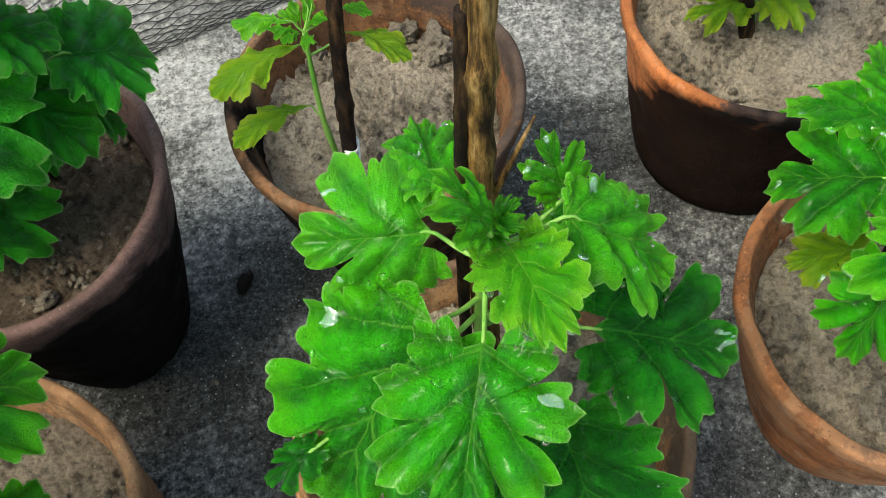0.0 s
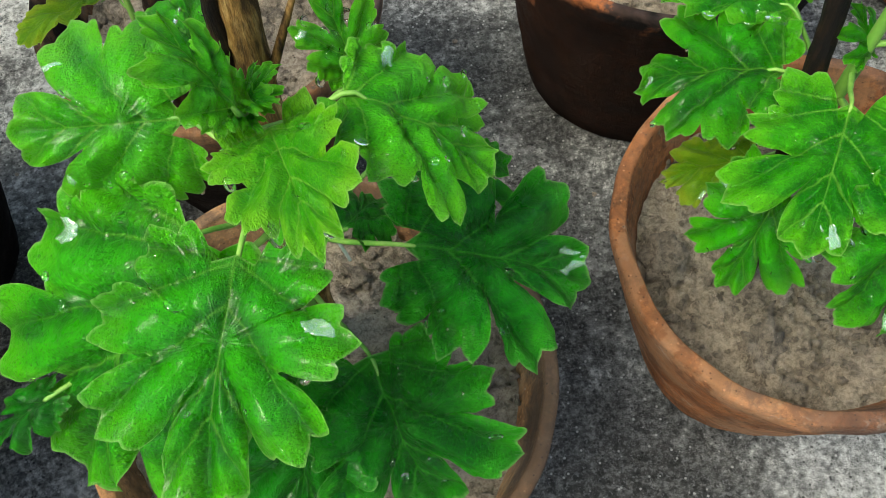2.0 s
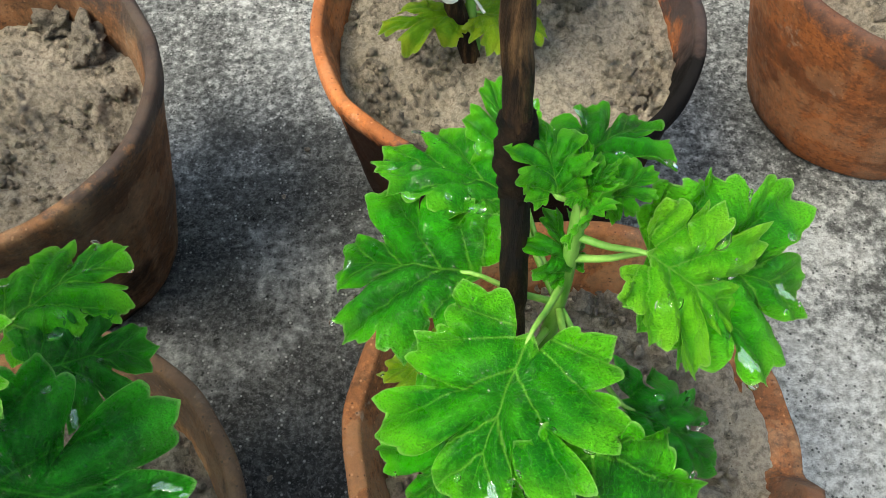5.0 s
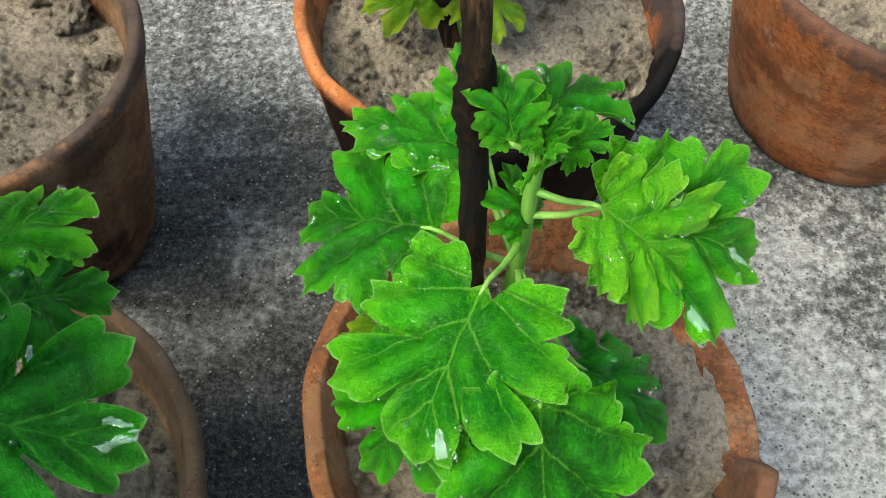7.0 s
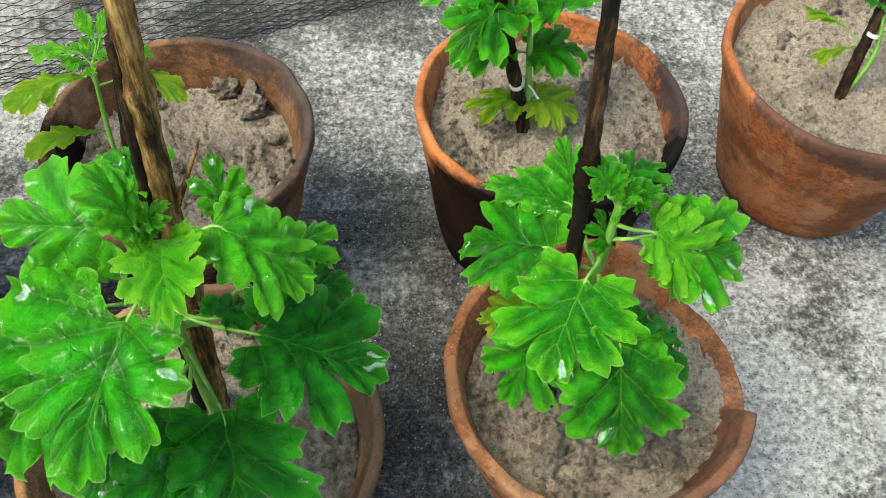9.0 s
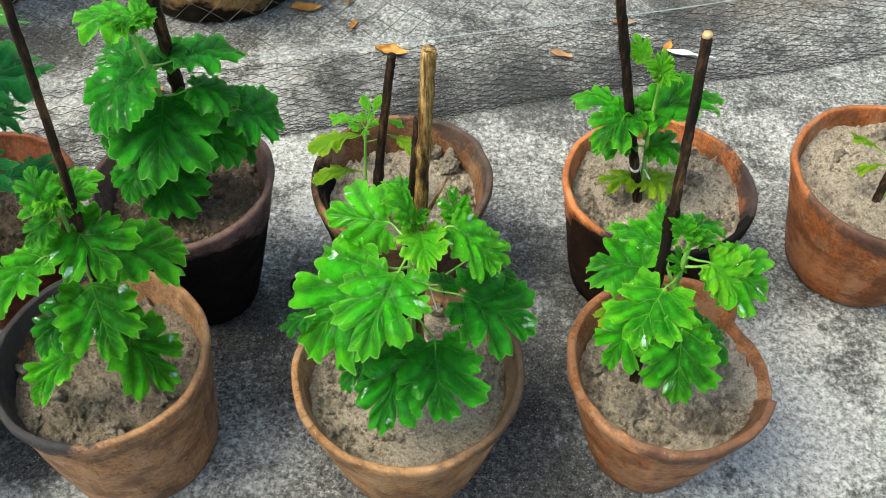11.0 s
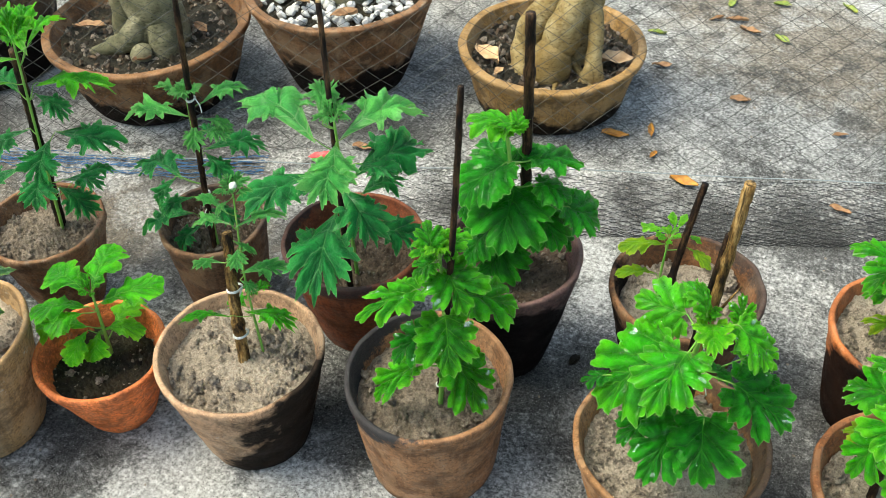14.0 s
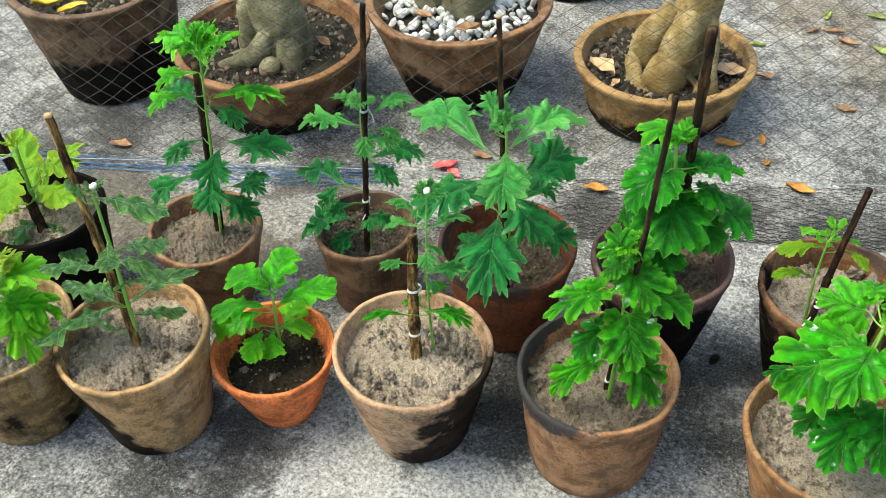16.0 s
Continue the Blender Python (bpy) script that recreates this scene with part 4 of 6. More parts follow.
def stake(base, top, r, material, label, seed=1, knots=(), ties=(), cut=None, prongs=(), burl=()):
    """A split bamboo stake pushed into the soil, with swollen knots and a rough top."""
    rng = random.Random(seed)
    b, t = Vector(base), Vector(top)
    n = 64
    pts, rad = [], []
    bow = Vector((rng.uniform(-1, 1), rng.uniform(-1, 1), 0)) * 0.004
    for i in range(n):
        f = i / (n - 1)
        p = b.lerp(t, f) + bow * math.sin(math.pi * f) + Vector((rng.uniform(-1, 1), rng.uniform(-1, 1), 0)) * r * 0.05
        k = sum(0.2 * math.exp(-(((f - q) * (t - b).length / 0.009) ** 2)) for q in knots)
        pts.append(p - b)
        rad.append(r * (1.08 - 0.18 * f) * (1 + k) * rng.uniform(0.95, 1.05))
    pts[0] = pts[0] - (t - b).normalized() * 0.05
    ob = part("bamboo_stake", tube(pts, rad, 10, wobble=0.07, rng=rng), material)
    ob.location = b
    tagged(ob, label, "plant stake", "bamboo stakes")
    for q in burl:
        p, d = b.lerp(t, q) - b, (t - b).normalized()
        ring = [p + d * e + bow * math.sin(math.pi * q) for e in np.linspace(-0.020, 0.018, 15)]
        bm = tube(ring, [r * (1.02 + 0.38 * max(0, math.cos(e * 0.9)) * rng.uniform(0.7, 1.2)) for e in np.linspace(-1.7, 1.7, 15)], 12, wobble=0.14, rng=rng)
        part("knot", bm, KNOT, ob)
    if cut:
        bm = tube([pts[-1] - (t - b).normalized() * 0.0005, pts[-1] + (t - b).normalized() * 0.0035], [rad[-1] * 1.02, rad[-1] * 0.8], 10, wobble=0.12, rng=rng)
        part("cut_end", bm, cut, ob, "pale freshly cut end")
    for q, out in prongs:
        p = b.lerp(t, q) - b
        part("side_shoot", tube([p, p + Vector(out) * 0.4, p + Vector(out)], [r * 0.3, r * 0.24, r * 0.1], 6), material, ob)
    for q, tail in ties:
        p = b.lerp(t, q) - b
        d = (t - b).normalized()
        a = d.orthogonal().normalized()
        c = d.cross(a)
        bm = bmesh.new()
        for turn_no in range(2):
            loop = [p + d * (0.002 * turn_no) + (a * math.cos(w) + c * math.sin(w)) * (r * 1.25 + 0.002 * math.sin(2 * w)) for w in np.linspace(0, 6.1, 18)]
            tube(loop, 0.0011, 5, bm)
        if tail:
            end = p + Vector(tail)
            tube(curve_points([p + a * r * 1.3, p.lerp(end, 0.5) + Vector((0.004, 0.003, 0)), end], 10), 0.001, 5, bm)
        part("string_tie", bm, STRING, ob, "white string knotted round the stake")
    return ob


# ---- the potted chrysanthemums ----
pot(0.120, 0.339, 0.130, 0.199, 0.086, terracotta("tan_clay", (0.34, 0.17, 0.08), pale=0.28, seed=1.0, lip_soot=0.6, lip_dir=(0.7, 0.4), top=0.199), "tan clay pot with a flared rim on concrete", 0.165, seed=1, clods=16, lumpy=0.7, crumbs=900)
pot(0.415, 0.387, 0.120, 0.203, 0.070, terracotta("orange_clay", (0.30, 0.11, 0.042), pale=0.25, seed=2.0, lip_soot=0.5, lip_dir=(0.8, -0.5), top=0.203), "orange clay pot with a broken rim", 0.168, seed=2, clods=18, crumbs=900, gap=(-19, 50, 0.040), wall=0.01, big=((0.331, 0.392, 0.013), (0.372, 0.325, 0.012)))
pot(0.404, 0.669, 0.127, 0.195, 0.097, terracotta("red_brown_clay", (0.42, 0.13, 0.04), soot_shade=0.8, soot_dir=(0.25, -1.0), soot_shade_low=1.1, seed=3.0, pale=0.15, lip_soot=0.9, lip_dir=(0.7, -0.6), top=0.195), "red clay pot blackened by fire on one side", 0.168, seed=3, clods=18, crumbs=900, big=((0.45, 0.70, 0.012),))
pot(0.068, 0.620, 0.118, 0.207, 0.078, terracotta("dark_brown_clay", (0.19, 0.085, 0.04), soot_shade=0.4, soot_dir=(-0.6, -0.5), soot_shade_low=0.5, seed=4.0, pale=0.2, lip_soot=0.75, lip_dir=(0.3, 0.2), top=0.207), "dark brown clay pot with a blackened side", 0.160, seed=4, clods=20, crumbs=900, big=((0.122, 0.69, 0.017), (0.098, 0.712, 0.013)))
pot(0.717, 0.734, 0.133, 0.191, 0.090, terracotta("red_clay", (0.32, 0.1, 0.03), seed=5.0, pale=0.2, lip_soot=0.7, lip_dir=(0.3, -0.7), top=0.191), "red clay pot with dry soil", 0.172, seed=5, clods=16)
pot(-0.199, 0.549, 0.116, 0.238, 0.064, terracotta("fire_black_clay", (0.14, 0.078, 0.085), soot_shade=0.95, soot_dir=(0.3, -0.3), soot_shade_low=1.2, seed=6.0, pale=0.05, top=0.238), "black fire-stained clay pot with a brown rim", 0.195, seed=6, clods=12, earth=SOIL_WET)
pot(-0.225, 0.307, 0.121, 0.205, 0.097, terracotta("brown_clay", (0.33, 0.165, 0.09), lip_soot=0.97, lip_dir=(-1.0, -0.5), seed=7.0, pale=0.22, top=0.205), "brown clay pot with a darkened rim", 0.165, seed=7, clods=40, earth=SOIL_MID, big=((-0.27, 0.26, 0.011), (-0.19, 0.235, 0.01)))
pot(-0.502, 0.238, 0.125, 0.203, 0.081, terracotta("pale_clay", (0.46, 0.29, 0.205), soot_shade=0.08, soot_dir=(1.3, -0.45), soot_shade_low=0.4, seed=8.0, pale=0.32, top=0.203), "pale clay pot with a black patch low on its side", 0.178, seed=8, clods=60, lumpy=1.0, earth=SOIL_DRY)
pot(-0.734, 0.184, 0.103, 0.153, 0.054, terracotta("bright_orange_clay", (0.8, 0.22, 0.075), seed=9.0, pale=0.08, top=0.153), "small bright orange clay pot", 0.115, seed=9, clods=3, crumbs=90, earth=SOIL_DARK, lip=0.004, wall=0.008)
pot(-0.917, 0.076, 0.123, 0.216, 0.085, terracotta("mossy_tan_clay", (0.44, 0.27, 0.14), soot_shade=-0.05, soot_dir=(-1.2, -1.4), soot_shade_low=0.9, seed=10.0, pale=0.4, top=0.216), "tan clay pot with dark and pale stains", 0.185, seed=10, clods=26, earth=SOIL_DRY, big=((-0.875, 0.035, 0.009), (-0.862, 0.07, 0.007), (-0.93, 0.02, 0.007), (-0.845, 0.105, 0.009)))
pot(-0.456, 0.510, 0.120, 0.208, 0.074, terracotta("deep_red_clay", (0.26, 0.07, 0.03), soot_shade=0.0, seed=11.0, pale=0.06, lip_soot=0.8, lip_dir=(-0.4, -0.6), top=0.208), "deep red clay pot", 0.165, seed=11, clods=10, earth=SOIL_WET)
pot(-0.723, 0.483, 0.095, 0.181, 0.073, terracotta("umber_clay", (0.17, 0.09, 0.055), seed=12.0, pale=0.25, lip_soot=0.5, lip_dir=(0, 0.5), top=0.181), "small dull brown clay pot", 0.150, seed=12, clods=8, earth=SOIL_WET)
pot(-0.983, 0.353, 0.103, 0.191, 0.056, terracotta("ringed_brown_clay", (0.22, 0.11, 0.06), seed=13.0, pale=0.3, soot_shade=0.1, soot_dir=(-0.6, -0.2), top=0.191), "ringed brown clay pot", 0.165, seed=13, clods=14, earth=SOIL_MID)
pot(-1.135, 0.000, 0.120, 0.210, 0.085, terracotta("mossy_olive_clay", (0.3, 0.19, 0.085), soot_shade=0.05, soot_dir=(0.7, -0.3), soot_shade_low=0.1, seed=14.0, pale=0.5, top=0.210), "stained olive-brown clay pot", 0.190, seed=14, clods=14)
pot(-1.285, 0.270, 0.110, 0.200, 0.080, terracotta("black_clay", (0.1, 0.06, 0.045), soot_shade=0.9, seed=15.0, pale=0.05, top=0.200), "dark clay pot with dry soil", 0.180, seed=15, clods=10)

UPPER = [
    ((0.117, 0.316, 0.400), (0.095, 0.241, 0.370), (0.151, 0.267, 0.393), (0.073, 0.282, 0.390), LEAF_BRIGHT, 0.05),
    ((0.101, 0.374, 0.403), (0.036, 0.380, 0.401), (0.068, 0.366, 0.356), (0.072, 0.420, 0.400), LEAF_FRESH, 0.0),
    ((0.107, 0.392, 0.412), (0.100, 0.452, 0.382), (0.082, 0.425, 0.395), (0.124, 0.425, 0.395), LEAF_FRESH, 0.0),
    ((0.134, 0.352, 0.421), (0.149, 0.297, 0.432), (0.166, 0.328, 0.438), (0.121, 0.322, 0.432), LEAF_NEW, 0.06),
    ((0.162, 0.361, 0.424), (0.212, 0.344, 0.384), (0.200, 0.387, 0.398), (0.183, 0.332, 0.404), LEAF_FRESH, 0.05),
    ((0.166, 0.383, 0.405), (0.157, 0.399, 0.437), (0.146, 0.386, 0.418), (0.174, 0.394, 0.425), LEAF_FRESH, 0.0)]
LOWER = [
    ((0.096, 0.338, 0.378), (0.028, 0.278, 0.306), (0.074, 0.258, 0.320), (0.008, 0.350, 0.338), LEAF_BRIGHT, 0.05),
    ((0.174, 0.338, 0.347), (0.255, 0.327, 0.311), (0.236, 0.366, 0.330), (0.214, 0.290, 0.312), LEAF_DEEP, 0.04),
    ((0.153, 0.308, 0.308), (0.175, 0.248, 0.248), (0.216, 0.277, 0.295), (0.133, 0.266, 0.268), LEAF_DEEP, 0.05),
    ((0.127, 0.305, 0.290), (0.105, 0.238, 0.232), (0.140, 0.250, 0.250), (0.075, 0.270, 0.255), LEAF_DEEP, 0.05),
    ((0.190, 0.385, 0.318), (0.230, 0.402, 0.300), (0.200, 0.422, 0.306), (0.222, 0.370, 0.302), LEAF_DEEP, 0.04),
    ((0.098, 0.318, 0.270), (0.060, 0.278, 0.238), (0.085, 0.265, 0.245), (0.052, 0.312, 0.248), LEAF_DEEP, 0.04),
    ((0.175, 0.405, 0.318), (0.214, 0.443, 0.306), (0.182, 0.447, 0.300), (0.212, 0.408, 0.303), LEAF_FRESH, 0.0)]
plant((0.125, 0.365, 0.165), (0.126, 0.356, 0.425), [(0.03, 0.3, 0.335, 0.002, 0.288, 0.325, 0.6), (0.15, 0.352, 0.34, 0.166, 0.376, 0.322, 0.9), (0.126, 0.348, 0.44, 0.107, 0.363, 0.47, 0.6)],
      "round", "bushy chrysanthemum with broad wet bright green leaves", (LEAF_BRIGHT, LEAF_FRESH, LEAF_DEEP), stem=0.0042, seed=1, tip_size=0.022, wide=1.15, drops=14, placed=UPPER + LOWER)
UPPER = [
    ((0.379, 0.379, 0.343), (0.350, 0.322, 0.314), (0.402, 0.344, 0.340), (0.328, 0.373, 0.324), LEAF_FRESH, 0.05),
    ((0.362, 0.411, 0.328), (0.303, 0.437, 0.296), (0.315, 0.393, 0.305), (0.336, 0.458, 0.314), LEAF_BRIGHT, 0.05),
    ((0.416, 0.392, 0.374), (0.452, 0.376, 0.347), (0.444, 0.408, 0.382), (0.426, 0.360, 0.362), LEAF_NEW, 0.05),
    ((0.420, 0.396, 0.366), (0.487, 0.392, 0.332), (0.462, 0.424, 0.366), (0.455, 0.364, 0.334), LEAF_FRESH, 0.05),
    ((0.380, 0.448, 0.325), (0.324, 0.481, 0.308), (0.350, 0.442, 0.326), (0.362, 0.488, 0.312), LEAF_FRESH, 0.0),
    ((0.384, 0.458, 0.320), (0.374, 0.498, 0.338), (0.364, 0.475, 0.328), (0.396, 0.480, 0.328), LEAF_FRESH, 0.0)]
LOWER = [
    ((0.396, 0.340, 0.334), (0.402, 0.287, 0.268), (0.439, 0.312, 0.306), (0.366, 0.309, 0.293), LEAF_BRIGHT, 0.06),
    ((0.358, 0.366, 0.302), (0.333, 0.338, 0.247), (0.364, 0.330, 0.262), (0.322, 0.369, 0.273), LEAF_BRIGHT, 0.05),
    ((0.412, 0.362, 0.312), (0.457, 0.345, 0.270), (0.444, 0.372, 0.285), (0.430, 0.332, 0.285), LEAF_DEEP, 0.05),
    ((0.392, 0.420, 0.385), (0.427, 0.447, 0.372), (0.404, 0.452, 0.372), (0.424, 0.418, 0.380), LEAF_BRIGHT, 0.0),
    ((0.360, 0.398, 0.270), (0.318, 0.408, 0.242), (0.332, 0.386, 0.248), (0.342, 0.424, 0.252), LEAF_YELLOW, 0.04)]
plant((0.376, 0.392, 0.168), (0.396, 0.406, 0.388), [(0.396, 0.403, 0.34, 0.388, 0.418, 0.36, 0.8), (0.386, 0.403, 0.395, 0.380, 0.425, 0.405, 0.9), (0.394, 0.394, 0.39, 0.398, 0.388, 0.412, 0.8), (0.404, 0.405, 0.385, 0.420, 0.412, 0.392, 0.8)],
      "round", "chrysanthemum with wet lobed green leaves", (LEAF_FRESH, LEAF_FRESH, LEAF_BRIGHT), stem=0.0042, seed=2, tip_size=0.017, wide=1.22, drops=14, placed=UPPER + LOWER)
plant((0.385, 0.66, 0.168), (0.372, 0.665, 0.37), [(0.348, 0.667, 0.393, 0.336, 0.687, 0.413, 0.8), (0.347, 0.666, 0.313, 0.28, 0.701, 0.303, 0.6), (0.354, 0.665, 0.32, 0.306, 0.62, 0.3, 0.8), (0.359, 0.664, 0.265, 0.312, 0.655, 0.255, 0.7), (0.378, 0.661, 0.204, 0.324, 0.653, 0.204, 0.5), (0.383, 0.661, 0.206, 0.425, 0.648, 0.196, 1.1), (0.374, 0.662, 0.263, 0.425, 0.671, 0.253, 0.9), (0.369, 0.663, 0.314, 0.457, 0.715, 0.304, 0.6), (0.367, 0.664, 0.301, 0.391, 0.704, 0.311, 0.6)],
      "round", "thin chrysanthemum with light green leaves", (LEAF_BRIGHT, LEAF_NEW, LEAF_YELLOW), stem=0.003, seed=3, wide=1.15)
plant((0.04, 0.565, 0.16), (0.035, 0.575, 0.33), [(0.03, 0.576, 0.318, -0.029, 0.553, 0.308, 0.7), (0.06, 0.581, 0.318, 0.099, 0.564, 0.303, 0.7), (0.029, 0.577, 0.339, -0.008, 0.581, 0.339, 0.8), (0.041, 0.58, 0.345, 0.029, 0.598, 0.36, 0.7), (0.043, 0.58, 0.345, 0.049, 0.601, 0.36, 0.6), (0.056, 0.582, 0.338, 0.079, 0.579, 0.333, 0.8), (0.026, 0.57, 0.261, -0.026, 0.543, 0.261, 0.6)],
      "spoon", "small chrysanthemum with yellowish lower leaves", (LEAF_YELLOW, LEAF_NEW, LEAF_YELLOW), stem=0.0024, seed=4, wide=1.05, tip_size=0.024)
plant((-0.19, 0.56, 0.195), (-0.205, 0.545, 0.47), [(-0.198, 0.551, 0.48, -0.258, 0.545, 0.48, 0.7), (-0.195, 0.552, 0.471, -0.196, 0.575, 0.491, 0.7), (-0.171, 0.562, 0.42, -0.12, 0.61, 0.4, 0.8), (-0.207, 0.548, 0.415, -0.247, 0.496, 0.375, 0.9), (-0.194, 0.555, 0.368, -0.183, 0.473, 0.328, 0.9), (-0.169, 0.564, 0.339, -0.117, 0.534, 0.299, 1), (-0.123, 0.578, 0.336, -0.077, 0.597, 0.306, 1.1), (-0.23, 0.541, 0.284, -0.242, 0.496, 0.254, 0.9), (-0.245, 0.532, 0.347, -0.268, 0.521, 0.317, 0.9), (-0.203, 0.553, 0.267, -0.218, 0.5, 0.227, 1), (-0.162, 0.566, 0.377, -0.117, 0.573, 0.357, 0.9), (-0.189, 0.555, 0.412, -0.181, 0.593, 0.422, 0.8), (-0.137, 0.576, 0.287, -0.111, 0.575, 0.257, 0.9)],
      "broad", "dense dark green chrysanthemum", (LEAF_DEEP, LEAF_FRESH, LEAF_DEEP), stem=0.004, seed=5, wide=1.2, grow=1.15, fill=2, tip_size=0.032)
BROAD = [
    ((-0.190, 0.300, 0.350), (-0.158, 0.246, 0.298), (-0.126, 0.272, 0.325), (-0.200, 0.250, 0.322), LEAF_BRIGHT, 0.05),
    ((-0.186, 0.302, 0.275), (-0.124, 0.268, 0.215), (-0.110, 0.312, 0.228), (-0.152, 0.250, 0.235), LEAF_BRIGHT, 0.05),
    ((-0.178, 0.325, 0.372), (-0.110, 0.360, 0.335), (-0.152, 0.390, 0.348), (-0.120, 0.318, 0.345), LEAF_BRIGHT, 0.05),
    ((-0.200, 0.322, 0.412), (-0.152, 0.284, 0.384), (-0.140, 0.328, 0.400), (-0.192, 0.272, 0.402), LEAF_BRIGHT, 0.05),
    ((-0.225, 0.300, 0.386), (-0.290, 0.243, 0.356), (-0.246, 0.246, 0.362), (-0.278, 0.292, 0.370), LEAF_FRESH, 0.04)]
BELOW = [
    ((-0.214, 0.296, 0.320), (-0.246, 0.250, 0.282), (-0.208, 0.250, 0.296), (-0.250, 0.282, 0.300), LEAF_DEEP, 0.05),
    ((-0.224, 0.276, 0.262), (-0.275, 0.237, 0.203), (-0.240, 0.234, 0.228), (-0.272, 0.262, 0.235), LEAF_FRESH, 0.05),
    ((-0.210, 0.330, 0.425), (-0.252, 0.335, 0.425), (-0.232, 0.312, 0.425), (-0.232, 0.360, 0.425), LEAF_FRESH, 0.0),
    ((-0.206, 0.338, 0.430), (-0.210, 0.385, 0.425), (-0.234, 0.362, 0.425), (-0.186, 0.362, 0.425), LEAF_FRESH, 0.0)]
plant((-0.20, 0.29, 0.165), (-0.206, 0.322, 0.44), [(-0.200, 0.318, 0.44, -0.184, 0.343, 0.453, 0.8), (-0.206, 0.307, 0.435, -0.223, 0.282, 0.425, 0.8), (-0.21, 0.309, 0.449, -0.23, 0.337, 0.469, 0.7)],
      "round", "chrysanthemum with broad bright green leaves", (LEAF_BRIGHT, LEAF_NEW, LEAF_BRIGHT), stem=0.0035, seed=6, wide=1.3, tip_size=0.03, drops=6, placed=BROAD + BELOW)
plant((-0.478, 0.262, 0.178), (-0.485, 0.285, 0.47), [(-0.501, 0.243, 0.27, -0.559, 0.213, 0.265, 0.3), (-0.488, 0.255, 0.275, -0.422, 0.265, 0.265, 0.55), (-0.485, 0.264, 0.346, -0.441, 0.298, 0.341, 0.6), (-0.487, 0.261, 0.332, -0.464, 0.258, 0.322, 0.8), (-0.499, 0.254, 0.368, -0.537, 0.239, 0.363, 0.5), (-0.486, 0.259, 0.297, -0.484, 0.278, 0.287, 0.7), (-0.484, 0.272, 0.421, -0.442, 0.314, 0.421, 0.35), (-0.487, 0.271, 0.447, -0.54, 0.282, 0.447, 0.4), (-0.487, 0.27, 0.428, -0.536, 0.261, 0.418, 0.4), (-0.483, 0.277, 0.47, -0.49, 0.254, 0.46, 0.5), (-0.488, 0.267, 0.402, -0.459, 0.266, 0.392, 0.4)],
      "cut", "thin chrysanthemum with small grey-green leaves and a bud", (LEAF_PALE, LEAF_PALE, LEAF_BRIGHT), stem=0.0019, seed=7, bud=1, fill=3, wide=1.15, grow=1.2)
plant((-0.435, 0.475, 0.165), (-0.45, 0.488, 0.46), [(-0.477, 0.474, 0.428, -0.604, 0.526, 0.428, 0.75), (-0.444, 0.489, 0.427, -0.388, 0.59, 0.427, 0.75), (-0.468, 0.481, 0.464, -0.49, 0.534, 0.484, 0.7), (-0.451, 0.486, 0.422, -0.418, 0.417, 0.402, 0.85), (-0.431, 0.49, 0.362, -0.39, 0.605, 0.352, 0.7), (-0.475, 0.471, 0.372, -0.541, 0.39, 0.352, 0.8), (-0.449, 0.481, 0.345, -0.375, 0.436, 0.315, 0.85), (-0.457, 0.474, 0.3, -0.422, 0.348, 0.27, 0.75), (-0.424, 0.486, 0.261, -0.35, 0.524, 0.241, 0.8), (-0.466, 0.481, 0.455, -0.469, 0.528, 0.465, 0.7)],
      "cut", "chrysanthemum with large deeply cut grey-green leaves", (LEAF_GREY, LEAF_PALE, LEAF_GREY), stem=0.003, seed=8, wide=1.2, fill=5, tip_size=0.04, grow=1.22)
plant((-0.70, 0.455, 0.15), (-0.69, 0.46, 0.45), [(-0.692, 0.459, 0.421, -0.772, 0.44, 0.421, 0.5), (-0.682, 0.465, 0.442, -0.722, 0.493, 0.452, 0.5), (-0.677, 0.468, 0.442, -0.643, 0.525, 0.442, 0.55), (-0.676, 0.468, 0.416, -0.636, 0.474, 0.406, 0.5), (-0.688, 0.462, 0.409, -0.674, 0.433, 0.389, 0.8), (-0.684, 0.464, 0.358, -0.631, 0.523, 0.338, 0.7), (-0.684, 0.464, 0.35, -0.642, 0.448, 0.33, 0.8), (-0.723, 0.439, 0.307, -0.813, 0.474, 0.287, 0.7), (-0.729, 0.435, 0.309, -0.749, 0.406, 0.279, 0.7), (-0.722, 0.44, 0.229, -0.795, 0.422, 0.199, 0.8), (-0.702, 0.453, 0.235, -0.664, 0.471, 0.205, 0.8), (-0.714, 0.446, 0.201, -0.745, 0.419, 0.171, 0.8)],
      "cut", "tall chrysanthemum with cut grey-green leaves", (LEAF_GREY, LEAF_PALE, LEAF_GREY), stem=0.0026, seed=9, wide=1.22, fill=4, tip_size=0.05, grow=1.25)
